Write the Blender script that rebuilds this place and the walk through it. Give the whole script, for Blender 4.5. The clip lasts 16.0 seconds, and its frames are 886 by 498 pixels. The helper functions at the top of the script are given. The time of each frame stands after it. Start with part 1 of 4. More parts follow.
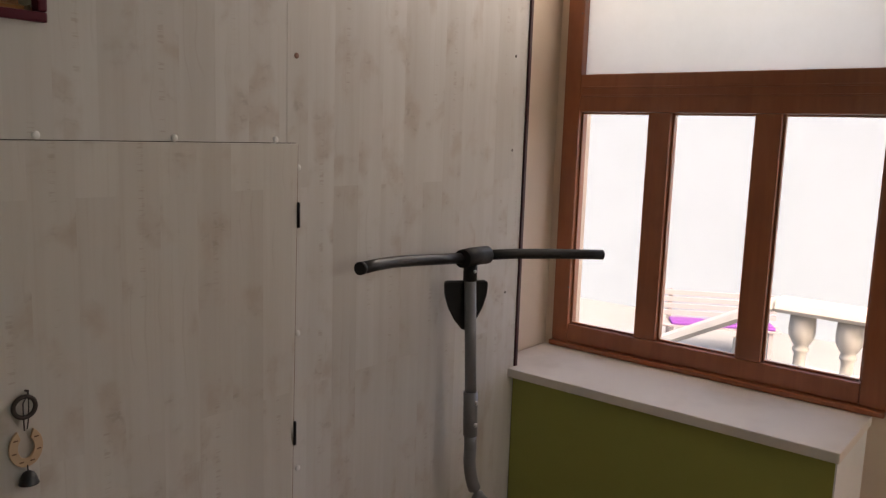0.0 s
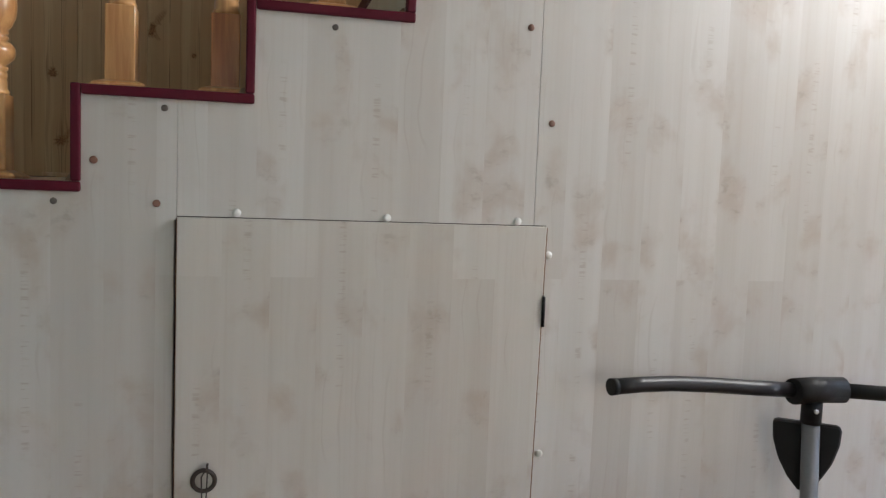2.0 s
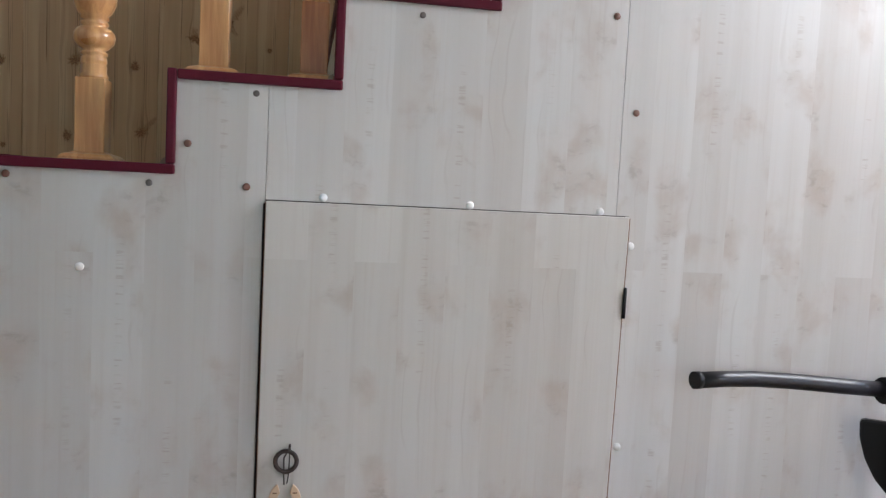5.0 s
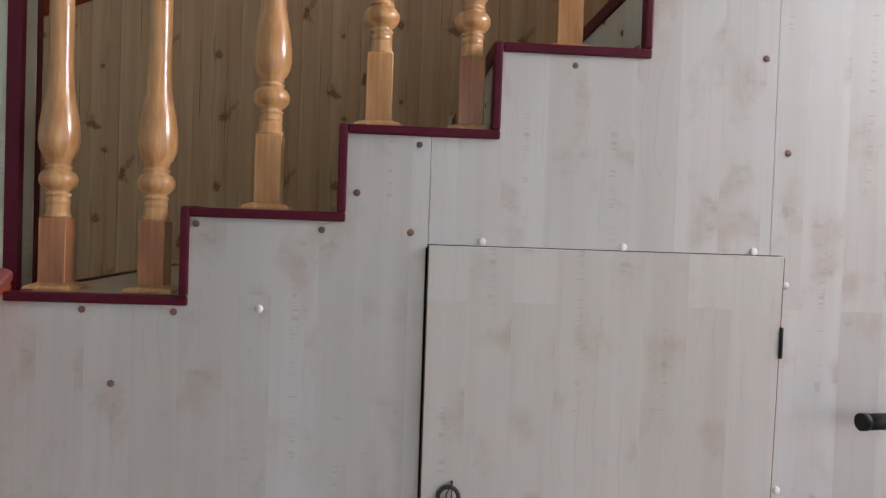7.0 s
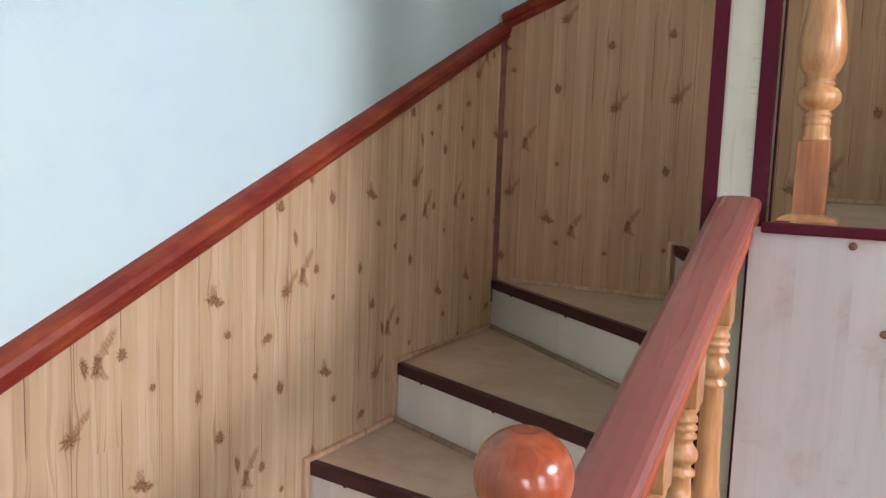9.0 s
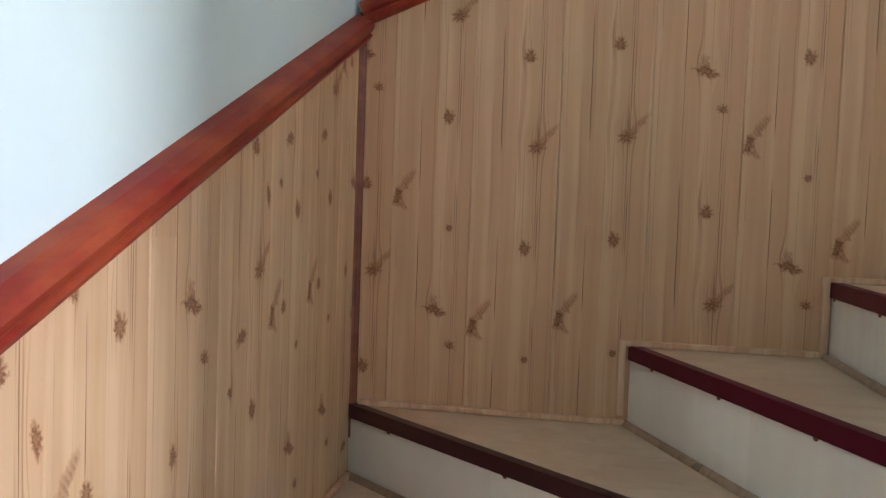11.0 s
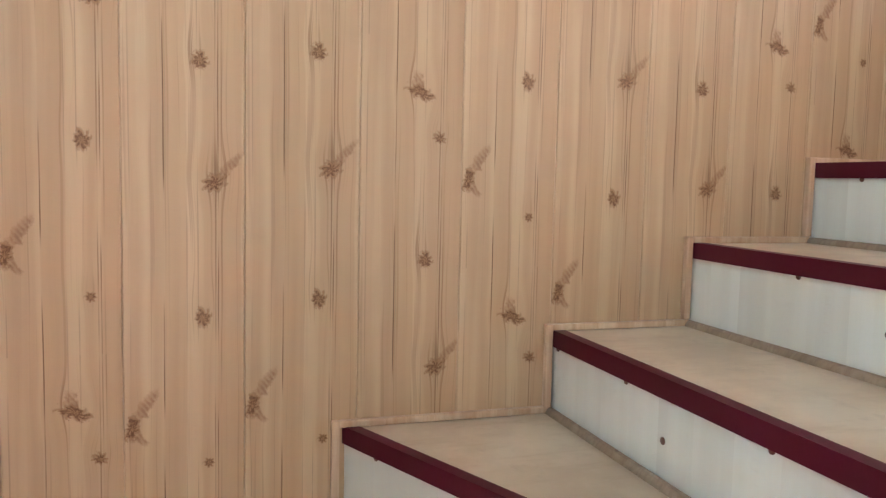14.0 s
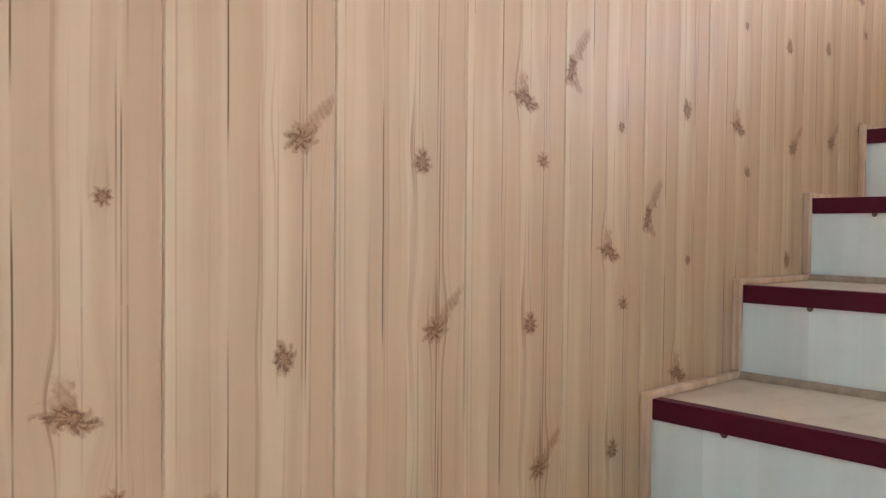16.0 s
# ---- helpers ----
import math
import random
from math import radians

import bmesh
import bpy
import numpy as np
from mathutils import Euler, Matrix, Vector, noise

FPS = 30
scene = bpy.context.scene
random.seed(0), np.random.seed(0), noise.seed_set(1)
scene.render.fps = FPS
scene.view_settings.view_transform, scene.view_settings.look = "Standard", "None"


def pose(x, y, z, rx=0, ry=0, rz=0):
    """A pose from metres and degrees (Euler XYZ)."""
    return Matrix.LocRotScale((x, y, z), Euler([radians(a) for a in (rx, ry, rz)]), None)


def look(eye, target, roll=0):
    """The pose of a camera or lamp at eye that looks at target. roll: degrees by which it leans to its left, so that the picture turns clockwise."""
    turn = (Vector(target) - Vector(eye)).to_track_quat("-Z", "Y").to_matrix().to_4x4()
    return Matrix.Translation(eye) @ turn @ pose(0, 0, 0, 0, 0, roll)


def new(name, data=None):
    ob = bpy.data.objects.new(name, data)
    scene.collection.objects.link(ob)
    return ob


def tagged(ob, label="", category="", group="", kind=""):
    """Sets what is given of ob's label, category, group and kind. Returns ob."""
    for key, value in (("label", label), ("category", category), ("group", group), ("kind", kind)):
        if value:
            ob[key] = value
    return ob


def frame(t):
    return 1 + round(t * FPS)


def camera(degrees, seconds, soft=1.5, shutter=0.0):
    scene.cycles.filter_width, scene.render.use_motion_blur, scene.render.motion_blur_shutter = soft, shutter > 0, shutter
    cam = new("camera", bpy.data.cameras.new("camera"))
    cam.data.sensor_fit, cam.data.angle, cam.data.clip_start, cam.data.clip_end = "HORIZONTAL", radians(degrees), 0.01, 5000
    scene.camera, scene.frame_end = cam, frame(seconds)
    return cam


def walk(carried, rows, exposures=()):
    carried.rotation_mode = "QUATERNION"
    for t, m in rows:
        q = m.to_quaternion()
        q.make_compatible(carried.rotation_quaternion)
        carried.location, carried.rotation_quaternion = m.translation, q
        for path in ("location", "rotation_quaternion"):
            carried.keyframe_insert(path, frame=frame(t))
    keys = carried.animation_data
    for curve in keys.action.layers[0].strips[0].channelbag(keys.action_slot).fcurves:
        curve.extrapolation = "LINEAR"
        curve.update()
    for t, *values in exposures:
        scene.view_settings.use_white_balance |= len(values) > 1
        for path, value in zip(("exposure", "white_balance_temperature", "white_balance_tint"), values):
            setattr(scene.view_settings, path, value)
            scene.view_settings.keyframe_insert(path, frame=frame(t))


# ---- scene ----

# camera and its walk
cam = camera(58.9, 16.0, soft=1.35)
ROWS = [
    (0.0, -0.064, -1.462, 1.493, -50.87, -8.47, 1.83), (0.3, 0.055, -1.527, 1.505, -43.2, -7.59, 1.7), (0.5, 0.12, -1.548, 1.504, -40.33, -7.3, 1.53),
    (1.0, 0.28, -1.502, 1.495, -34.44, -5.91, 1.66), (1.5, 0.413, -1.455, 1.506, -26.11, -5.23, 1.61),
    (2.0, 0.598, -1.473, 1.526, -13.68, -4.51, 2.19), (2.5, 0.63, -1.454, 1.513, -6.4, -3.48, 2.37),
    (3.0, 0.563, -1.45, 1.523, -5.15, -4.36, 2.27), (3.5, 0.521, -1.455, 1.505, -7.43, -4.52, 2.61),
    (4.0, 0.512, -1.462, 1.492, -10.05, -4.57, 2.81), (6.3, 0.564, -1.465, 1.483, -10.37, -1.31, 2.73),
    (6.5, 0.483, -1.49, 1.474, -11.35, -0.74, 2.21), (7.0, 0.396, -1.501, 1.486, -3.75, -1.43, 1.97),
    (7.5, 0.387, -1.492, 1.484, 10.38, -3.54, 2.54), (8.0, 0.329, -1.49, 1.446, 21.53, -5.15, 2.79),
    (8.5, 0.15, -1.457, 1.45, 28.89, -7.29, 1.94), (8.7, 0.032, -1.456, 1.428, 29.72, -6.79, 1.96),
    (10.8, -0.789, -0.743, 1.494, 12.54, -4.74, 1.82), (11.0, -0.826, -0.67, 1.474, 9.76, -3.03, 2.01),
    (11.5, -0.844, -0.406, 1.537, 3.59, -0.57, 2.52), (12.0, -0.879, -0.332, 1.631, -8.16, -1.16, 1.86),
    (12.5, -0.903, -0.332, 1.621, -17.74, -1.35, 2.02), (13.0, -0.907, -0.342, 1.633, -21.57, -1.76, 1.82),
    (13.5, -0.954, -0.337, 1.623, -20.92, -2.6, 1.26), (14.0, -0.956, -0.272, 1.626, -17.59, -4.94, 1.29),
    (14.5, -0.924, -0.024, 1.687, -19.03, -4.93, 1.47), (15.0, -0.863, 0.086, 1.803, -22.42, -1.67, 1.32),
    (15.5, -0.86, 0.265, 1.879, -32.46, -1.17, 1.16), (16.0, -0.784, 0.392, 1.946, -42.36, -1.42, 0.54),
]
EXPOSURES = [(0.0, 2.83, 8570, 20), (0.5, 3.1, 8400, 16), (1.5, 3.4, 7450, 10), (2.5, 4.12, 6750, 12), (3.5, 4.3, 6470, 14), (4.2, 4.25, 6470, 13), (6.4, 4.03, 6480, 12),
             (7.0, 4.08, 6680, 16), (7.5, 4.42, 6698, 16), (8.0, 4.86, 6741, 18), (8.5, 4.85, 6850, 23), (11.0, 5.23, 6900, 25), (12.0, 5.94, 6660, 28),
             (13.5, 6.08, 7290, 25), (14.5, 6.45, 5700, 22), (16.0, 6.13, 6020, 19)]


def aim(x, y, z, yaw, pitch, lean):
    """Eye, heading from +y, tilt and lean of the carried camera."""
    a, p = radians(yaw), radians(pitch)
    way = Vector((-math.sin(a) * math.cos(p), math.cos(a) * math.cos(p), math.sin(p)))
    eye = Vector((x, y, z))
    return look(eye, eye + way, lean)


walk(cam, [(r[0], aim(*r[1:])) for r in ROWS], EXPOSURES)

# world, sun, large lights
world = bpy.data.worlds.new("sky")
scene.world = world
world.use_nodes = True
wn = world.node_tree.nodes
sky = wn.new("ShaderNodeTexSky")
sky.sky_type, sky.sun_disc = "NISHITA", False
sky.dust_density, sky.air_density = 5.0, 0.8
sky.sun_elevation, sky.sun_rotation = radians(50), radians(215)
wn["Background"].inputs[1].default_value = 0.15
world.node_tree.links.new(sky.outputs[0], wn["Background"].inputs[0])
sun = new("sun", bpy.data.lights.new("sun", "SUN"))
sun.data.energy, sun.data.angle, sun.data.color = 0.5, radians(8), (1.0, 0.96, 0.9)
sun.matrix_world = look((-5, -7, 10), (0, 0, 0))


# area lamps added out of view to brighten hall and stairs
def fill_light(name, place, target, w, h, watts, tint):
    lamp = new(name, bpy.data.lights.new(name, "AREA"))
    lamp.data.shape, lamp.data.size, lamp.data.size_y = "RECTANGLE", w, h
    lamp.data.energy, lamp.data.color = watts, tint
    lamp.matrix_world = look(place, target)
    return lamp


# added fill lamp in the invented rear opening, never in view
fill_light("unseen_rear_fill", (1.5, -4.22, 1.55), (0.6, 0, 1.5), 0.7, 1.2, 0.05, (0.97, 0.98, 1.0))
# added lamp for an invented second opening in the window wall
fill_light("unseen_side_fill", (2.62, -2.4, 1.65), (0, -2.2, 1.5), 0.85, 1.6, 0.15, (0.93, 0.97, 1.0))
# added lamp above the visible panes, strengthens the window's light on the partition
fill_light("unseen_toplight_fill", (2.62, -0.5, 2.52), (0, -0.5, 1.4), 0.95, 0.55, 3.0, (0.95, 0.98, 1.0))
# added fill lamp over the landing, no window there, brightens the stairs
fill_light("unseen_landing_fill", (2.9, 0.6, 3.75), (0, 0.6, 2.6), 0.9, 1.3, 0.24, (1.0, 0.95, 0.88))

# ---------------------------------------------------------------- materials


class Nodes:
    """Small helper round one material's node tree."""

    def __init__(self, name, rough=0.5, metal=0.0):
        self.mat = bpy.data.materials.new(name)
        self.mat.use_nodes = True
        self.tree = self.mat.node_tree
        self.bsdf = self.tree.nodes["Principled BSDF"]
        self.bsdf.inputs["Roughness"].default_value = rough
        self.bsdf.inputs["Metallic"].default_value = metal

    def node(self, kind, **inputs):
        n = self.tree.nodes.new(kind)
        for key, value in inputs.items():
            self.put(n.inputs[key.replace("_", " ")], value)
        return n

    def put(self, socket, value):
        if isinstance(value, bpy.types.NodeSocket):
            self.tree.links.new(value, socket)
        else:
            socket.default_value = value

    def math(self, op, a, b=0.0, c=0.0):
        n = self.tree.nodes.new("ShaderNodeMath")
        n.operation = op
        for s, v in zip(n.inputs, (a, b, c)):
            self.put(s, v)
        return n.outputs[0]

    def coords(self, kind="Object"):
        return self.tree.nodes.new("ShaderNodeTexCoord").outputs[kind]

    def scaled(self, vec, sx, sy, sz):
        n = self.tree.nodes.new("ShaderNodeMapping")
        self.tree.links.new(vec, n.inputs[0])
        n.inputs["Scale"].default_value = (sx, sy, sz)
        return n.outputs[0]

    def noise(self, vec, scale, detail=4.0, rough=0.55, warp=0.0):
        n = self.tree.nodes.new("ShaderNodeTexNoise")
        self.tree.links.new(vec, n.inputs["Vector"])
        n.inputs["Scale"].default_value = scale
        n.inputs["Detail"].default_value = detail
        n.inputs["Roughness"].default_value = rough
        n.inputs["Distortion"].default_value = warp
        return n.outputs[0]

    def ramp(self, fac, *stops):
        n = self.tree.nodes.new("ShaderNodeValToRGB")
        self.tree.links.new(fac, n.inputs[0])
        el = n.color_ramp.elements
        while len(el) < len(stops):
            el.new(0.5)
        for e, (p, c) in zip(el, stops):
            e.position, e.color = p, (*c, 1.0) if len(c) == 3 else c
        return n.outputs[0]

    def band(self, fac, lo, hi):
        n = self.tree.nodes.new("ShaderNodeMapRange")
        n.interpolation_type = "SMOOTHSTEP"
        self.put(n.inputs[0], fac)
        n.inputs[1].default_value, n.inputs[2].default_value = lo, hi
        return n.outputs[0]

    def mix(self, fac, a, b, how="MIX"):
        n = self.tree.nodes.new("ShaderNodeMix")
        n.data_type, n.blend_type = "RGBA", how
        self.put(n.inputs[0], fac)
        self.put(n.inputs[6], (*a, 1.0) if isinstance(a, tuple) and len(a) == 3 else a)
        self.put(n.inputs[7], (*b, 1.0) if isinstance(b, tuple) and len(b) == 3 else b)
        return n.outputs[2]

    def colour(self, c):
        self.put(self.bsdf.inputs["Base Color"], (*c, 1.0) if isinstance(c, tuple) and len(c) == 3 else c)
        return self

    def bump(self, height, strength=0.2, distance=0.002):
        n = self.tree.nodes.new("ShaderNodeBump")
        n.inputs["Strength"].default_value, n.inputs["Distance"].default_value = strength, distance
        self.tree.links.new(height, n.inputs["Height"])
        self.tree.links.new(n.outputs[0], self.bsdf.inputs["Normal"])
        return self

    def rough(self, fac, lo, hi):
        n = self.tree.nodes.new("ShaderNodeMapRange")
        self.put(n.inputs[0], fac)
        n.inputs[3].default_value, n.inputs[4].default_value = lo, hi
        self.tree.links.new(n.outputs[0], self.bsdf.inputs["Roughness"])
        return self

    def axes(self, vec):
        n = self.tree.nodes.new("ShaderNodeSeparateXYZ")
        self.tree.links.new(vec, n.inputs[0])
        return n.outputs

    def vec(self, x, y, z):
        n = self.tree.nodes.new("ShaderNodeCombineXYZ")
        for s, v in zip(n.inputs, (x, y, z)):
            self.put(s, v)
        return n.outputs[0]


def plain(name, c, rough=0.5, metal=0.0, speck=0.12, size=30.0):
    """A surface of one colour with a little wear at two scales."""
    m = Nodes(name, rough, metal)
    v = m.coords()
    fine, coarse = m.noise(v, size * 6, 3), m.noise(v, size * 0.3, 4)
    dark = tuple(x * (1 - speck) for x in c)
    lite = tuple(min(1, x * (1 + speck)) for x in c)
    m.colour(m.mix(m.math("MULTIPLY", m.math("ADD", fine, coarse), 0.5), dark, lite))
    m.rough(coarse, max(0.02, rough - 0.08), min(1, rough + 0.1))
    return m.bump(fine, 0.08).mat


PERIOD = 1.165
# knots of the printed board pattern: across, down, half-width, half-height, slant
KNOTS = [(0.109, 0.0, 0.026, 0.016, -0.7), (0.146, -0.079, 0.014, 0.011, 0.0), (0.122, -0.298, 0.016, 0.017, 0.0),
         (0.145, -0.498, 0.020, 0.018, 0.3), (0.126, -0.725, 0.014, 0.019, 0.0), (0.013, -0.907, 0.012, 0.026, 0.2),
         (0.135, -0.975, 0.009, 0.010, 0.0)]


def printed_pine(name, tone=(0.55, 0.356, 0.212), knots=KNOTS):
    """Pine-print lining board: x across the board, z along it, the origin at the print's largest knot."""
    m = Nodes(name, 0.42)
    x, y, z = m.axes(m.coords())
    zz = m.math("SUBTRACT", m.math("FLOORED_MODULO", m.math("ADD", z, PERIOD - 0.095), PERIOD), PERIOD - 0.095)
    wob = m.noise(m.vec(x, 0.0, zz), 70.0, 4, 0.65)
    wob2 = m.noise(m.vec(x, 3.7, zz), 260.0, 3, 0.65)
    drift = m.math("MULTIPLY_ADD", m.noise(m.vec(m.math("MULTIPLY", x, 9.0), 2.0, m.math("MULTIPLY", z, 2.4)), 1.0, 2), 0.016, -0.008)
    bent, mask, halo, smear, eye = m.math("ADD", x, drift), None, None, None, None
    for kx, kz, a, b, slant in knots:
        dx, dz = m.math("SUBTRACT", x, kx), m.math("SUBTRACT", zz, kz)
        sx = m.math("MULTIPLY_ADD", dz, -slant, dx)
        r = m.math("SQRT", m.math("ADD", m.math("POWER", m.math("DIVIDE", sx, a), 2.0), m.math("POWER", m.math("DIVIDE", dz, b), 2.0)))
        turn = m.math("ARCTAN2", dz, sx)
        spikes = m.math("SINE", m.math("MULTIPLY_ADD", turn, 8.0, m.math("MULTIPLY_ADD", wob, 15.0, kz * 40.0)))
        rn = m.math("MULTIPLY_ADD", spikes, 0.15, r)
        rn = m.math("ADD", rn, m.math("MULTIPLY_ADD", wob, 1.7, -0.85))
        k = m.band(rn, 1.02, 0.55)
        ring = m.math("MULTIPLY", k, m.band(m.math("SINE", m.math("MULTIPLY_ADD", rn, 10.0, 1.2)), 0.1, 0.9))
        eye = ring if eye is None else m.math("MAXIMUM", eye, ring)
        mask = k if mask is None else m.math("MAXIMUM", mask, k)
        pull = m.math("EXPONENT", m.math("MULTIPLY", m.math("ADD", m.math("POWER", m.math("DIVIDE", dx, a * 1.5), 2.0), m.math("POWER", m.math("DIVIDE", m.math("SUBTRACT", dz, b * 0.9), b * 2.6), 2.0)), -1.0))
        halo = pull if halo is None else m.math("ADD", halo, pull)
        bent = m.math("SUBTRACT", bent, m.math("MULTIPLY", m.math("MULTIPLY", pull, dx), 0.55))
    # the soft feathered smears that rise to one side of some knots
    for kx, kz, lx, lz in ((0.147, -0.498, 0.038, 0.048), (0.014, -0.907, 0.034, 0.06), (0.010, -0.907, 0.022, -0.03), (0.109, 0.0, -0.01, 0.036)):
        dx, dz = m.math("SUBTRACT", x, kx + lx * 0.5), m.math("SUBTRACT", zz, kz + lz * 0.5)
        across = m.math("MULTIPLY_ADD", dz, -lx / lz, dx)
        r = m.math("ADD", m.math("POWER", m.math("DIVIDE", m.math("ADD", across, m.math("MULTIPLY_ADD", wob, 0.036, -0.018)), 0.012), 2.0), m.math("POWER", m.math("DIVIDE", dz, abs(lz) * 0.6), 2.0))
        hatch = m.math("SINE", m.math("MULTIPLY_ADD", m.math("ADD", m.math("MULTIPLY", dz, 0.55), m.math("MULTIPLY", dx, 0.8)), 880.0, m.math("MULTIPLY", wob, 7.0)))
        k = m.math("MULTIPLY", m.band(m.math("ADD", r, m.math("MULTIPLY_ADD", wob2, 0.7, -0.35)), 1.3, 0.1), m.math("MULTIPLY_ADD", m.band(hatch, -0.5, 0.6), 0.24, 0.58))
        smear = k if smear is None else m.math("MAXIMUM", smear, k)
    halo = m.math("MINIMUM", halo, 1.0)
    info = m.tree.nodes.new("ShaderNodeObjectInfo")
    fine = m.noise(m.vec(m.math("MULTIPLY", bent, 420.0), 0.0, m.math("MULTIPLY", z, 3.0)), 1.0, 3, 0.6)
    wide = m.noise(m.vec(m.math("MULTIPLY", bent, 34.0), 5.0, m.math("MULTIPLY", z, 0.8)), 1.0, 3, 0.5)
    lines = m.noise(m.vec(m.math("MULTIPLY", bent, 150.0), 9.0, m.math("MULTIPLY", z, 1.2)), 1.0, 2, 0.5)
    cloud = m.noise(m.vec(m.math("MULTIPLY", x, 12.0), 1.0, m.math("MULTIPLY", z, 3.5)), 1.0, 3)
    light, dark = tuple(min(1, c * 1.07) for c in tone), (tone[0] * 0.91, tone[1] * 0.87, tone[2] * 0.83)
    col = m.mix(m.band(wide, 0.3, 0.7), dark, light)
    # printed strips within the board, each a shade of its own
    for u0, u1, c, power in ((0.064, 0.100, (0.48, 0.30, 0.175), 0.45), (0.152, 0.19, (0.48, 0.295, 0.175), 0.6), (0.0, 0.012, (0.62, 0.44, 0.295), 0.35), (0.10, 0.126, (0.62, 0.435, 0.285), 0.3)):
        inside = m.math("MULTIPLY", m.band(bent, u0 - 0.002, u0 + 0.002), m.band(bent, u1 + 0.002, u1 - 0.002))
        col = m.mix(m.math("MULTIPLY", inside, power), col, (c[0] * tone[0] / 0.54, c[1] * tone[1] / 0.365, c[2] * tone[2] / 0.235))
    col = m.mix(m.math("MULTIPLY", m.band(cloud, 0.48, 0.76), 0.42), col, (0.46, 0.29, 0.17))
    col = m.mix(m.math("MULTIPLY", m.band(lines, 0.585, 0.655), m.math("MULTIPLY_ADD", halo, 0.5, 0.28)), col, (0.25, 0.125, 0.06))
    col = m.mix(m.math("MULTIPLY", m.band(fine, 0.55, 0.8), m.math("MULTIPLY_ADD", halo, 0.5, 0.2)), col, (0.28, 0.15, 0.075))
    # dark printed strip joints, broken along their length
    for u, power, seed in ((0.064, 0.9, 3.0), (0.1465, 0.55, 8.0), (0.151, 0.75, 11.0), (0.1565, 0.4, 15.0), (0.100, 0.28, 21.0), (0.012, 0.3, 30.0), (0.118, 0.35, 37.0)):
        away = m.math("ABSOLUTE", m.math("SUBTRACT", m.math("ADD", x, m.math("MULTIPLY", drift, 0.35)), u))
        broken = m.band(m.noise(m.vec(seed, 1.0, m.math("MULTIPLY", zz, 4.0)), 1.0, 2), 0.40, 0.58)
        col = m.mix(m.math("MULTIPLY", m.math("MULTIPLY", m.band(away, 0.0014, 0.0005), broken), power), col, (0.15, 0.072, 0.034))
    col = m.mix(m.math("MULTIPLY", halo, 0.10), col, (0.33, 0.17, 0.08))
    rings = m.band(wob, 0.38, 0.62)
    col = m.mix(m.math("MULTIPLY", smear, 0.82), col, m.mix(rings, (0.23, 0.095, 0.04), (0.36, 0.185, 0.09)))
    col = m.mix(m.math("MULTIPLY", mask, 0.88), col, m.mix(eye, m.mix(m.band(wob2, 0.42, 0.62), (0.13, 0.05, 0.018), (0.25, 0.115, 0.048)), (0.34, 0.17, 0.078)))
    shade = m.mix(info.outputs["Random"], (0.95, 0.945, 0.94), (1.03, 1.035, 1.04))
    m.colour(m.mix(1.0, col, shade, "MULTIPLY"))
    m.rough(wide, 0.38, 0.52)
    m.bsdf.inputs["Specular IOR Level"].default_value = 0.2
    m.bump(m.math("ADD", fine, m.math("MULTIPLY", mask, -0.6)), 0.06, 0.001)
    return m.mat


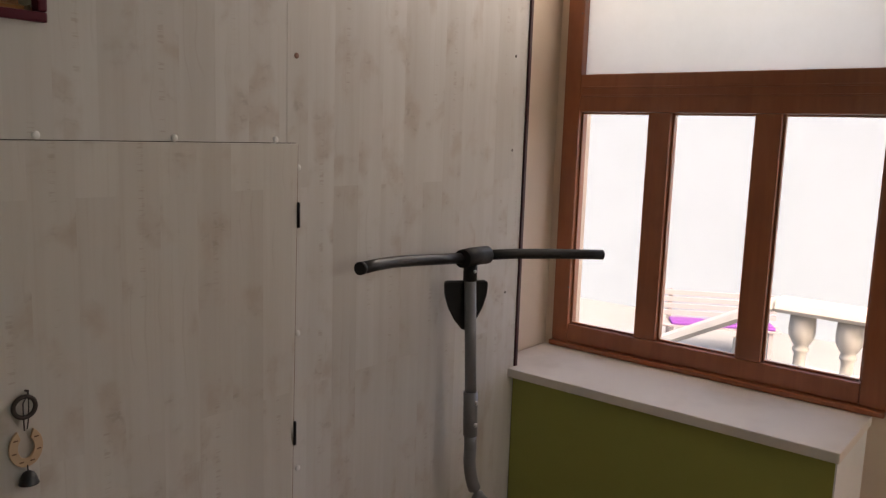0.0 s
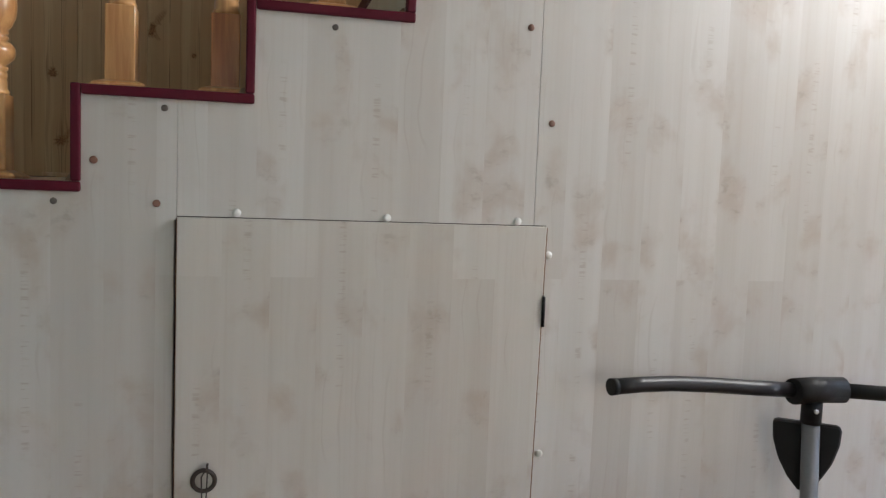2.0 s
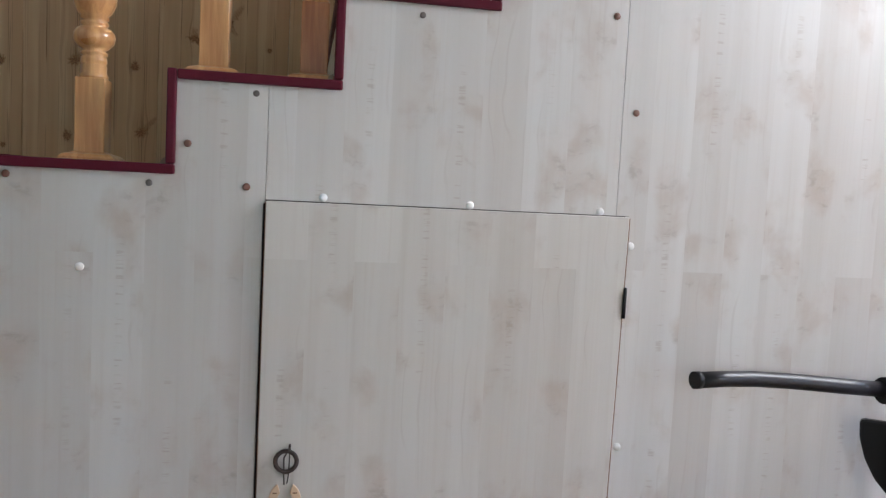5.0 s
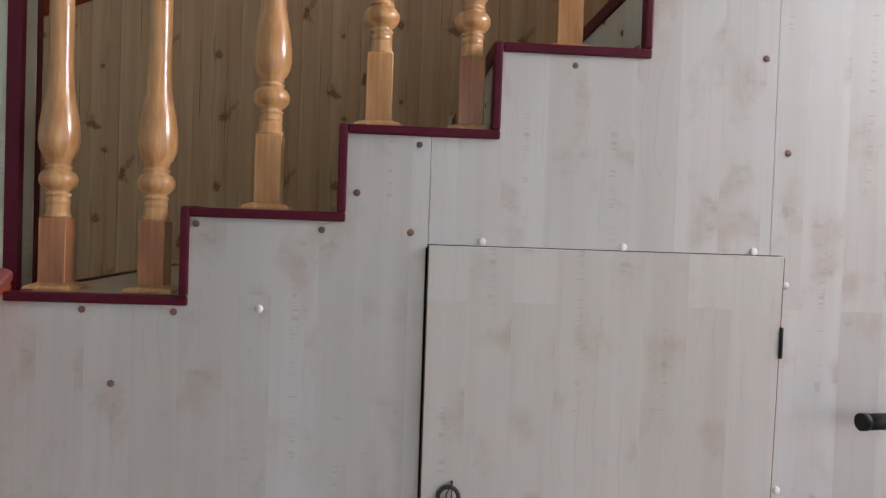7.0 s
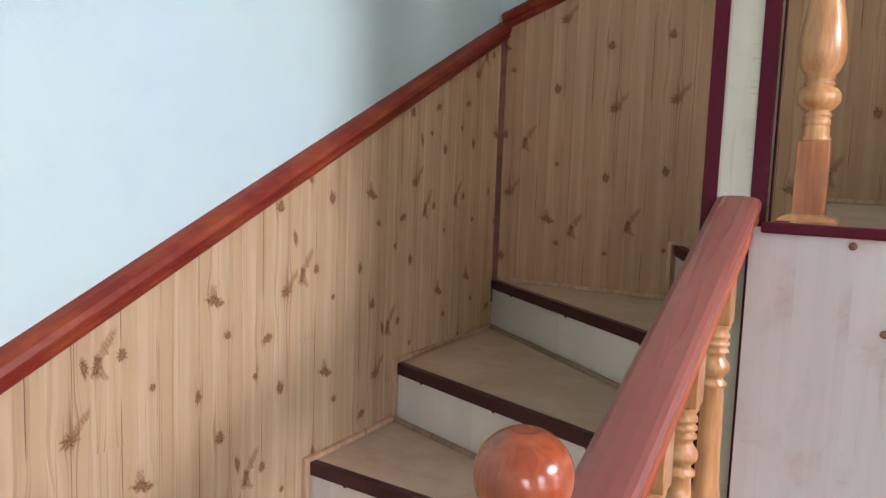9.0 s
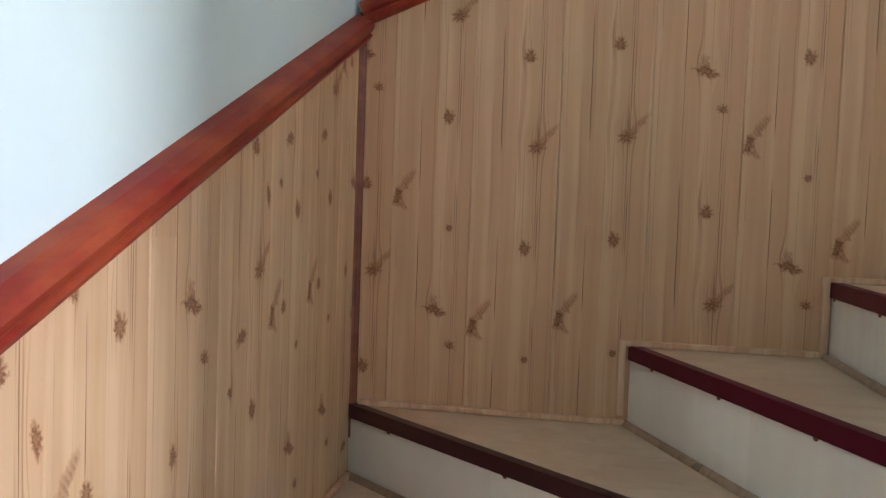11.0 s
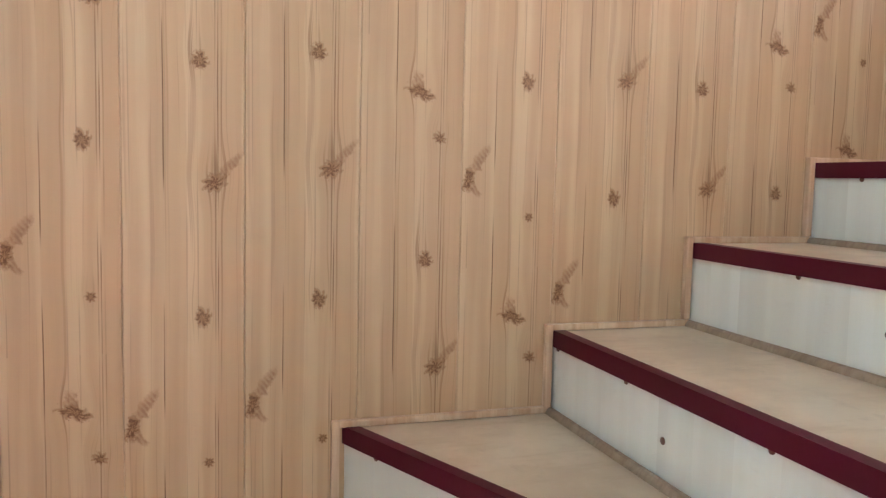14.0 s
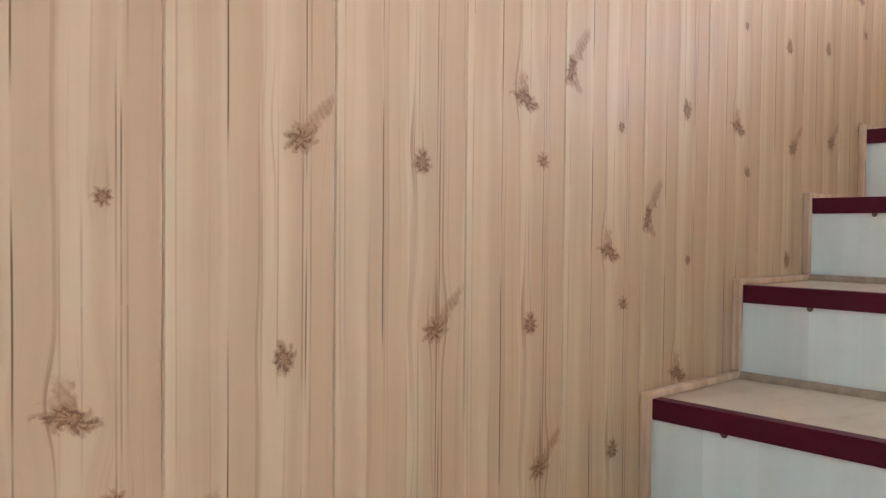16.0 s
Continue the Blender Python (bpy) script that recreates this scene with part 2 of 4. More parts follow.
def maple_laminate(name, tone=(0.56, 0.54, 0.52), figure=1.0):
    """Pale maple-print laminate: upright strips, soft brown smudges, bent grain lines and a few ray marks."""
    m = Nodes(name, 0.40)
    v = m.coords()
    x, y, z = m.axes(v)
    u = m.math("ADD", x, y)
    brick = m.tree.nodes.new("ShaderNodeTexBrick")
    brick.inputs["Scale"].default_value = 1.0
    brick.inputs["Brick Width"].default_value, brick.inputs["Row Height"].default_value = 1.35, 0.086
    brick.inputs["Mortar Size"].default_value = 0.0
    brick.inputs["Color1"].default_value, brick.inputs["Color2"].default_value = (0, 0, 0, 1), (1, 1, 1, 1)
    brick.offset = 0.37
    m.tree.links.new(m.vec(z, u, 0.0), brick.inputs["Vector"])
    strip = brick.outputs[0]
    ratio = m.math("DIVIDE", u, 0.086)
    cell, within = m.math("FLOOR", ratio), m.math("FRACT", ratio)
    far = m.math("MULTIPLY_ADD", strip, 4.7, m.math("MULTIPLY", cell, 3.3))
    grain = m.noise(m.vec(m.math("MULTIPLY", u, 120.0), far, m.math("MULTIPLY", z, 2.2)), 1.0, 4, 0.6, 0.3)
    smudge = m.noise(m.vec(m.math("MULTIPLY", u, 10.0), far, m.math("MULTIPLY", z, 7.5)), 1.0, 4, 0.5, 0.25)
    spot = m.noise(m.vec(m.math("MULTIPLY", u, 26.0), far, m.math("MULTIPLY", z, 42.0)), 1.0, 3, 0.6, 0.3)
    soft = m.noise(m.vec(m.math("MULTIPLY", u, 20.0), far, m.math("MULTIPLY", z, 1.1)), 1.0, 3, 0.5)
    zone = m.noise(m.vec(m.math("MULTIPLY", cell, 2.3), far, m.math("MULTIPLY", z, 2.2)), 1.0, 1)
    rays = m.noise(m.vec(m.math("MULTIPLY", u, 18.0), far, m.math("MULTIPLY", z, 170.0)), 1.0, 2, 0.5)
    bend = m.noise(m.vec(m.math("MULTIPLY", u, 9.0), far, m.math("MULTIPLY", z, 3.2)), 1.0, 2, 0.5)
    curve = m.math("SINE", m.math("MULTIPLY", m.math("MULTIPLY_ADD", u, 34.0, m.math("MULTIPLY", bend, 3.4)), 6.283))
    lo = (tone[0] * 0.875, tone[1] * 0.85, tone[2] * 0.825)
    hi = tuple(min(0.85, c * 1.06) for c in tone)
    brown = (tone[0] * 0.76, tone[1] * 0.65, tone[2] * 0.575)
    col = m.mix(m.math("ADD", m.math("MULTIPLY", strip, 0.62), m.math("MULTIPLY", m.band(soft, 0.3, 0.7), 0.38)), lo, hi)
    col = m.mix(m.math("MULTIPLY", m.band(grain, 0.46, 0.82), 0.20 * figure), col, brown)
    col = m.mix(m.math("MULTIPLY", m.band(smudge, 0.52, 0.76), 0.66 * figure), col, brown)
    col = m.mix(m.math("MULTIPLY", m.math("MULTIPLY", m.band(spot, 0.54, 0.74), m.band(smudge, 0.52, 0.66)), 0.36 * figure), col, tuple(c * 0.66 for c in brown))
    col = m.mix(m.math("MULTIPLY", m.math("MULTIPLY", m.band(curve, 0.86, 1.0), m.band(bend, 0.54, 0.70)), 0.17 * figure), col, tuple(c * 0.80 for c in brown))
    lane = m.math("MULTIPLY", m.band(within, 0.42, 0.48), m.band(within, 0.64, 0.55))
    col = m.mix(m.math("MULTIPLY", m.math("MULTIPLY", m.band(rays, 0.54, 0.66), m.math("MULTIPLY", lane, m.band(zone, 0.56, 0.61))), 0.42 * figure), col, tuple(c * 0.85 for c in brown))
    m.colour(col)
    m.rough(smudge, 0.36, 0.5)
    m.bsdf.inputs["Specular IOR Level"].default_value = 0.3
    m.bump(grain, 0.05, 0.001)
    return m.mat


def varnished(name, light, dark, rough=0.22, run=60.0, along="z"):
    """Varnished solid wood with grain along one axis."""
    m = Nodes(name, rough)
    s = {"x": (3, run, run), "y": (run, 3, run), "z": (run, run, 3)}[along]
    v = m.coords()
    grain = m.noise(m.scaled(v, *s), 1.0, 5, 0.6, 0.6)
    patch = m.noise(v, 7.0, 3)
    knot = m.noise(m.scaled(v, s[0] * 0.35, s[1] * 0.35, s[2] * 2.2), 1.0, 2)
    col = m.mix(m.band(grain, 0.3, 0.7), dark, light)
    col = m.mix(m.math("MULTIPLY", m.band(patch, 0.45, 0.75), 0.35), col, tuple(c * 0.62 for c in dark))
    col = m.mix(m.math("MULTIPLY", m.band(knot, 0.68, 0.76), 0.6), col, tuple(c * 0.35 for c in dark))
    m.colour(col)
    m.rough(patch, rough, rough + 0.16)
    m.bsdf.inputs["Coat Weight"].default_value = 0.35
    m.bsdf.inputs["Coat Roughness"].default_value = 0.12
    return m.bump(grain, 0.10, 0.001).mat


def worn_paint(name, base, edge, rough=0.3, wear=0.85):
    """Oil paint brushed along the wood, thin in places."""
    m = Nodes(name, rough)
    v = m.coords()
    streak = m.noise(m.scaled(v, 30, 4, 30), 1.0, 4, 0.6)
    patch = m.noise(v, 9.0, 4, 0.6)
    m.colour(m.mix(m.math("MULTIPLY", m.band(m.math("ADD", m.math("MULTIPLY", streak, 0.5), m.math("MULTIPLY", patch, 0.6)), 0.42, 0.72), wear), base, edge))
    m.rough(patch, rough - 0.05, rough + 0.25)
    return m.bump(streak, 0.15, 0.001).mat


def rail_paint(name, base, edge):
    """Smooth glossy paint with faint brush marks along the rail."""
    m = Nodes(name, 0.26)
    v = m.coords()
    streak = m.noise(m.scaled(v, 18, 1.2, 1.2), 1.0, 3, 0.5)
    drift = m.noise(m.scaled(v, 4.0, 2.0, 2.0), 1.0, 1, 0.5)
    m.colour(m.mix(m.math("ADD", m.math("MULTIPLY", m.band(streak, 0.35, 0.7), 0.12), m.math("MULTIPLY", m.band(drift, 0.35, 0.7), 0.5)), base, edge))
    m.rough(streak, 0.22, 0.34)
    return m.bump(streak, 0.04, 0.001).mat


def tread_board(name):
    m = Nodes(name, 0.38)
    v = m.coords()
    patch = m.noise(v, 5.0, 5, 0.62)
    streak = m.noise(m.scaled(v, 2.0, 9.0, 4.0), 3.0, 4, 0.6)
    dirt = m.noise(v, 16.0, 5, 0.7)
    col = m.mix(m.band(patch, 0.35, 0.66), (0.50, 0.365, 0.25), (0.62, 0.49, 0.36))
    col = m.mix(m.math("MULTIPLY", m.band(streak, 0.5, 0.72), 0.35), col, (0.40, 0.27, 0.165))
    col = m.mix(m.math("MULTIPLY", m.band(dirt, 0.56, 0.72), 0.28), col, (0.30, 0.22, 0.16))
    m.colour(col)
    m.rough(patch, 0.28, 0.55)
    return m.bump(dirt, 0.08).mat


def plaster(name, c, stain, amount=0.35):
    m = Nodes(name, 0.75)
    v = m.coords()
    big, mid, fine = m.noise(v, 1.6, 5, 0.6), m.noise(v, 8.0, 5, 0.6), m.noise(v, 120.0, 3)
    col = m.mix(m.math("MULTIPLY", m.band(big, 0.42, 0.72), amount), c, stain)
    col = m.mix(m.math("MULTIPLY", m.band(mid, 0.5, 0.75), amount * 0.6), col, tuple(x * 0.86 for x in c))
    m.colour(col)
    return m.bump(m.math("ADD", m.math("MULTIPLY", mid, 2.0), fine), 0.12, 0.003).mat


def glass(name):
    m = Nodes(name, 0.02)
    m.colour((0.96, 0.98, 0.98))
    m.bsdf.inputs["Transmission Weight"].default_value = 1.0
    m.bsdf.inputs["IOR"].default_value = 1.02
    return m.mat


def film_glass(name):
    """Pane with a whitish film on it."""
    m = Nodes(name, 0.5)
    v = m.coords()
    cloud = m.noise(v, 5.0, 5, 0.65)
    t = m.node("ShaderNodeBsdfTranslucent")
    m.put(t.inputs[0], m.mix(cloud, (0.72, 0.73, 0.70), (0.90, 0.90, 0.88)))
    d = m.node("ShaderNodeBsdfDiffuse")
    m.put(d.inputs[0], (0.6, 0.6, 0.58, 1))
    mx = m.node("ShaderNodeMixShader")
    m.put(mx.inputs[0], 0.25)
    m.tree.links.new(t.outputs[0], mx.inputs[1])
    m.tree.links.new(d.outputs[0], mx.inputs[2])
    m.tree.links.new(mx.outputs[0], m.tree.nodes["Material Output"].inputs[0])
    return m.mat


PINE = printed_pine("pine_print_board")
PINE_SIDE = printed_pine("dense_knot_pine_board", (0.60, 0.445, 0.275), KNOTS + [(0.188 - kx, kz - 0.03 - (0.57 if kz > -0.5 else -0.56), a * 0.8, b * 0.9, -s) for kx, kz, a, b, s in KNOTS[:6]])
MAPLE = maple_laminate("maple_laminate", figure=1.05)
DOOR_MAPLE = maple_laminate("aged_maple_laminate", (0.555, 0.525, 0.49), 1.1)
MAPLE_POST = maple_laminate("maple_laminate_yellowed", (0.56, 0.565, 0.46), 1.0)
RISER = maple_laminate("riser_laminate", (0.77, 0.76, 0.69), 0.22)
MAROON = plain("maroon_plastic_edging", (0.085, 0.004, 0.015), 0.48)
MAROON.node_tree.nodes["Principled BSDF"].inputs["Specular IOR Level"].default_value = 0.22
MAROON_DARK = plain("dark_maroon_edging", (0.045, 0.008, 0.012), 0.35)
BALUSTER = varnished("varnished_pine", (0.66, 0.36, 0.15), (0.44, 0.19, 0.07))
BALUSTER_RED = varnished("varnished_red_pine", (0.50, 0.20, 0.075), (0.30, 0.10, 0.04))
RAIL_PAINT = rail_paint("red_brown_rail_paint", (0.33, 0.045, 0.02), (0.42, 0.085, 0.03))
# mauve cast of the sky's reflection is mixed into this base colour
RAIL_TOP_SHEEN = rail_paint("sky_sheen_rail_top_paint", (0.27, 0.085, 0.068), (0.34, 0.115, 0.085))
RAIL_EDGE = rail_paint("thin_orange_rail_edge_paint", (0.46, 0.085, 0.025), (0.60, 0.18, 0.05))
MOULD_PAINT = worn_paint("worn_red_moulding_paint", (0.22, 0.022, 0.014), (0.38, 0.085, 0.028), 0.36, 0.7)
MOULD_PAINT.node_tree.nodes["Principled BSDF"].inputs["Specular IOR Level"].default_value = 0.3
CORNER_STAIN = worn_paint("red_stained_corner_bead", (0.13, 0.035, 0.02), (0.24, 0.085, 0.04), 0.4)
BEAD = varnished("pale_pine_bead", (0.70, 0.47, 0.31), (0.54, 0.31, 0.18), 0.4)
BEAD_DULL = varnished("dull_brown_bead", (0.36, 0.26, 0.18), (0.27, 0.18, 0.12), 0.55)
TREAD = tread_board("worn_plywood_tread")
TEAL = plaster("turquoise_wall_paint", (0.55, 0.745, 0.745), (0.50, 0.68, 0.80), 0.35)
CREAM = plaster("cream_plaster", (0.62, 0.50, 0.40), (0.50, 0.38, 0.29))
WHITE = plaster("white_wall_paint", (0.74, 0.73, 0.70), (0.62, 0.61, 0.58))
GREEN = plaster("olive_green_panel_paint", (0.31, 0.31, 0.075), (0.27, 0.26, 0.06), 0.25)
SILL = plaster("stained_sill_paint", (0.74, 0.67, 0.61), (0.46, 0.38, 0.32), 0.65)
FRAME = varnished("brown_window_wood", (0.34, 0.105, 0.042), (0.285, 0.08, 0.032), 0.3, 25.0)
BLACK = plain("black_rubber", (0.006, 0.006, 0.007), 0.5)
BLACK.node_tree.nodes["Principled BSDF"].inputs["Specular IOR Level"].default_value = 0.3
BLACK_GLOSS = plain("black_steel", (0.012, 0.011, 0.014), 0.38)
GREY_STEEL = plain("grey_painted_steel", (0.16, 0.165, 0.18), 0.35, 0.2)
CHROME = plain("bolt_steel", (0.55, 0.55, 0.56), 0.28, 1.0)
CAP_BROWN = plain("brown_screw_cap", (0.17, 0.075, 0.05), 0.45)
CAP_WHITE = plain("white_screw_cap", (0.74, 0.73, 0.71), 0.4)
SCREW_STEEL = plain("tarnished_screw", (0.13, 0.11, 0.10), 0.45, 0.5)
GAP = plain("dark_gap_shade_backing", (0.03, 0.022, 0.018), 0.9)
EDGE_RAW = plain("raw_board_edge", (0.16, 0.085, 0.045), 0.8)
CLAY = plain("pale_clay", (0.54, 0.37, 0.24), 0.6)
STRAP = plain("dark_leather_cord", (0.035, 0.022, 0.018), 0.6)
GLASS, FILM = glass("window_glass"), film_glass("filmed_glass")
FLOOR = varnished("brown_floor_boards", (0.30, 0.17, 0.085), (0.20, 0.10, 0.05), 0.35, 30.0, "y")
STONE = plaster("white_cast_stone", (0.32, 0.312, 0.296), (0.23, 0.222, 0.206))
PAVING = plaster("grey_terrace_paving", (0.15, 0.158, 0.168), (0.122, 0.13, 0.138))
RENDER = plaster("pale_grey_wall_render", (0.195, 0.235, 0.275), (0.168, 0.203, 0.24))
PURPLE = plain("purple_seat_pad", (0.10, 0.014, 0.16), 0.7)
SLAT = plain("cream_painted_slat", (0.19, 0.165, 0.175), 0.5)

# ---------------------------------------------------------------- mesh helpers


def part(name, bm, material, parent=None, label=""):
    """Link a bmesh as one mesh object under a thing or part."""
    mesh = bpy.data.meshes.new(name)
    bm.normal_update()
    bm.to_mesh(mesh)
    bm.free()
    mesh.materials.append(material)
    ob = new(name, mesh)
    ob.parent = parent
    if label:
        ob["label"] = label
    return ob


def thing(name, label, category, at=(0, 0, 0), group="", kind=""):
    """An Empty at the base of a thing with parts."""
    return tagged(placed(new(name), at), label, category, group, kind)


def placed(ob, at):
    ob.location = at
    return ob


def box(x0, y0, z0, x1, y1, z1, bevel=0.0, seg=2, bm=None):
    bm = bm or bmesh.new()
    vs = [bm.verts.new((x, y, z)) for x in (x0, x1) for y in (y0, y1) for z in (z0, z1)]
    faces = [bm.faces.new([vs[i] for i in f]) for f in ((0, 1, 3, 2), (4, 6, 7, 5), (0, 4, 5, 1), (2, 3, 7, 6), (0, 2, 6, 4), (1, 5, 7, 3))]
    if bevel:
        edges = {e for f in faces for e in f.edges}
        bmesh.ops.bevel(bm, geom=list(edges), offset=bevel, segments=seg, affect="EDGES", profile=0.6)
    return bm


def prism(points, depth, turn=None, bevel=0.0):
    """A flat outline pushed through depth along its normal (x, y plane to z), then turned."""
    bm = bmesh.new()
    low = [bm.verts.new((x, y, 0)) for x, y in points]
    top = [bm.verts.new((x, y, depth)) for x, y in points]
    n = len(points)
    bm.faces.new(low[::-1])
    bm.faces.new(top)
    for i in range(n):
        bm.faces.new((low[i], low[(i + 1) % n], top[(i + 1) % n], top[i]))
    bmesh.ops.recalc_face_normals(bm, faces=bm.faces)
    if bevel:
        bmesh.ops.bevel(bm, geom=list(bm.edges), offset=bevel, segments=1, affect="EDGES")
    if turn is not None:
        bmesh.ops.transform(bm, matrix=turn, verts=bm.verts)
    return bm


UPRIGHT = Matrix(((1, 0, 0, 0), (0, 0, 1, 0), (0, 1, 0, 0), (0, 0, 0, 1)))  # outline x, y becomes x, z; depth goes along y


def lathe(profile, n=20, bm=None, at=(0, 0)):
    """Turned shape from (radius, height) pairs round the z axis."""
    bm = bm or bmesh.new()
    rings = []
    for r, z in profile:
        rings.append([bm.verts.new((at[0] + r * math.cos(2 * math.pi * i / n), at[1] + r * math.sin(2 * math.pi * i / n), z)) for i in range(n)])
    for a, b in zip(rings, rings[1:]):
        for i in range(n):
            f = bm.faces.new((a[i], a[(i + 1) % n], b[(i + 1) % n], b[i]))
            f.smooth = True
    bm.faces.new(rings[0][::-1])
    bm.faces.new(rings[-1])
    return bm


def tube(points, radius, n=14, bm=None, caps=True):
    """A round bar along points."""
    bm = bm or bmesh.new()
    pts = [Vector(p) for p in points]
    rings = []
    for i, p in enumerate(pts):
        way = (pts[min(i + 1, len(pts) - 1)] - pts[max(i - 1, 0)]).normalized()
        side = way.cross(Vector((0, 0, 1)) if abs(way.z) < 0.9 else Vector((0, 1, 0))).normalized()
        up = side.cross(way)
        r = radius[i] if isinstance(radius, (list, tuple)) else radius
        rings.append([bm.verts.new(p + r * (math.cos(2 * math.pi * k / n) * side + math.sin(2 * math.pi * k / n) * up)) for k in range(n)])
    for a, b in zip(rings, rings[1:]):
        for k in range(n):
            bm.faces.new((a[k], a[(k + 1) % n], b[(k + 1) % n], b[k])).smooth = True
    if caps:
        bm.faces.new(rings[0][::-1])
        bm.faces.new(rings[-1])
    bmesh.ops.recalc_face_normals(bm, faces=bm.faces)
    return bm


def sweep(section, start, end, up=(0, 0, 1)):
    """A straight bar of a (side, up) section between two points."""
    a, b = Vector(start), Vector(end)
    way = (b - a).normalized()
    side = way.cross(Vector(up)).normalized()
    top = side.cross(way)
    bm = bmesh.new()
    rings = [[bm.verts.new(p + s * side + u * top) for s, u in section] for p in (a, b)]
    n = len(section)
    for k in range(n):
        bm.faces.new((rings[0][k], rings[0][(k + 1) % n], rings[1][(k + 1) % n], rings[1][k]))
    bm.faces.new(rings[0][::-1])
    bm.faces.new(rings[1])
    bmesh.ops.recalc_face_normals(bm, faces=bm.faces)
    return bm


def torus(major, minor, n=28, k=10, turn=None):
    bm = bmesh.new()
    rings = [[bm.verts.new(((major + minor * math.cos(2 * math.pi * j / k)) * math.cos(2 * math.pi * i / n), minor * math.sin(2 * math.pi * j / k),
                            (major + minor * math.cos(2 * math.pi * j / k)) * math.sin(2 * math.pi * i / n))) for j in range(k)] for i in range(n)]
    for i in range(n):
        for j in range(k):
            bm.faces.new((rings[i][j], rings[(i + 1) % n][j], rings[(i + 1) % n][(j + 1) % k], rings[i][(j + 1) % k])).smooth = True
    bmesh.ops.recalc_face_normals(bm, faces=bm.faces)
    if turn is not None:
        bmesh.ops.transform(bm, matrix=turn, verts=bm.verts)
    return bm

# ---------------------------------------------------------------- plan
RISE, GOING = 0.168, 0.29
LEFT, BACK, SIDE, REAR = -1.345, 1.10, 2.50, -4.2
STEP = [0.0] + [RISE * k for k in range(1, 18)]
STEP[7] += 0.008  # the winder treads are uneven
TOP = 4.4

# floor, ceiling, outer walls
part("floor", box(LEFT - 0.2, REAR - 0.2, -0.12, SIDE + 0.2, BACK + 0.2, 0.0), FLOOR)
tagged(bpy.data.objects["floor"], "brown varnished board floor of the stair hall", "floor", kind="structure")
tagged(part("ceiling", box(LEFT - 0.2, REAR - 0.2, TOP, SIDE + 1.2, BACK + 0.2, TOP + 0.15), WHITE), "plain white ceiling over hall and stairs", "ceiling", kind="structure")
wall_rear = tagged(new("wall_rear"), "turquoise painted wall with an added, unseen opening that lets light in", "wall", kind="structure")
# the opening between these pieces is invented, sized for fill light
for a in ((LEFT - 0.2, REAR - 0.2, 0, 1.1, REAR, TOP), (1.9, REAR - 0.2, 0, SIDE + 0.2, REAR, TOP), (1.1, REAR - 0.2, 0, 1.9, REAR, 0.9), (1.1, REAR - 0.2, 2.2, 1.9, REAR, TOP)):
    part("wall_piece", box(*a), TEAL, wall_rear)
wall_window = tagged(new("wall_window"), "cream plastered outer wall round the brown window, with an added unseen opening", "wall", kind="structure")
WIN_Y0, WIN_Y1, WIN_Z0, WIN_Z1 = -1.085, 0.092, 0.70, 2.90
# the gap from y -2.85 to -1.95 is an invented opening for light
for a in ((SIDE, REAR, 0, SIDE + 0.25, -2.85, TOP), (SIDE, -2.85, 0, SIDE + 0.25, -1.95, 0.85), (SIDE, -2.85, 2.45, SIDE + 0.25, -1.95, TOP),
          (SIDE, -1.95, 0, SIDE + 0.25, WIN_Y0, TOP), (SIDE, WIN_Y0, 0, SIDE + 0.25, WIN_Y1, WIN_Z0), (SIDE, WIN_Y0, WIN_Z1, SIDE + 0.25, WIN_Y1, TOP),
          (SIDE, WIN_Y1, 0, SIDE + 0.25, 0.2, TOP), (SIDE, 0.067, WIN_Z0, SIDE + 0.06, WIN_Y1, WIN_Z1)):
    part("wall_piece", box(*a), CREAM, wall_window)
# short plastered return between the boarded partition and the window
tagged(part("wall_return", box(2.165, 0.096, 0, SIDE, 0.2, TOP), CREAM), "cream plastered return wall beside the window", "wall", kind="structure")
tagged(part("wall_landing", box(SIDE + 1.0, 0.2, 2.2, SIDE + 1.2, BACK + 0.2, TOP), WHITE), "plain white wall closing the upper landing", "wall", kind="structure")
tagged(part("wall_landing_side", box(SIDE + 0.25, 0.1, 2.2, SIDE + 1.2, 0.2, TOP), WHITE), "plain white side wall of the upper landing", "wall", kind="structure")
tagged(part("landing", box(2.036, 0.2, STEP[16] - 0.2, SIDE + 1.2, BACK, STEP[16]), TREAD), "worn board landing at the head of the stairs", "landing", kind="structure")

# lined stair walls: board joints of the back wall and the height at which each board's print begins
EDGES = [-1.436, -1.252, -1.07, -0.876, -0.68, -0.491, -0.303, -0.109, 0.082, 0.277, 0.471, 0.662, 0.85]
PRINT = [1.823, 1.238, 2.113, 2.14, 1.782, 1.372, 2.324, 2.119, 1.914, 1.709, 2.136, 1.45]
while EDGES[-1] < SIDE + 0.9:
    EDGES.append(EDGES[-1] + 0.186)
rng = random.Random(4)
while len(PRINT) < len(EDGES) - 1:
    PRINT.append(1.2 + rng.random() * PERIOD)


def mould_back(x):
    """Lower edge of the moulding on the back wall."""
    return 1.881 + 0.40 * (x + 1.335)


def mould_left(y):
    """Lower edge of the moulding on the left wall."""
    return 1.852 + 0.447 * (y - 1.095)


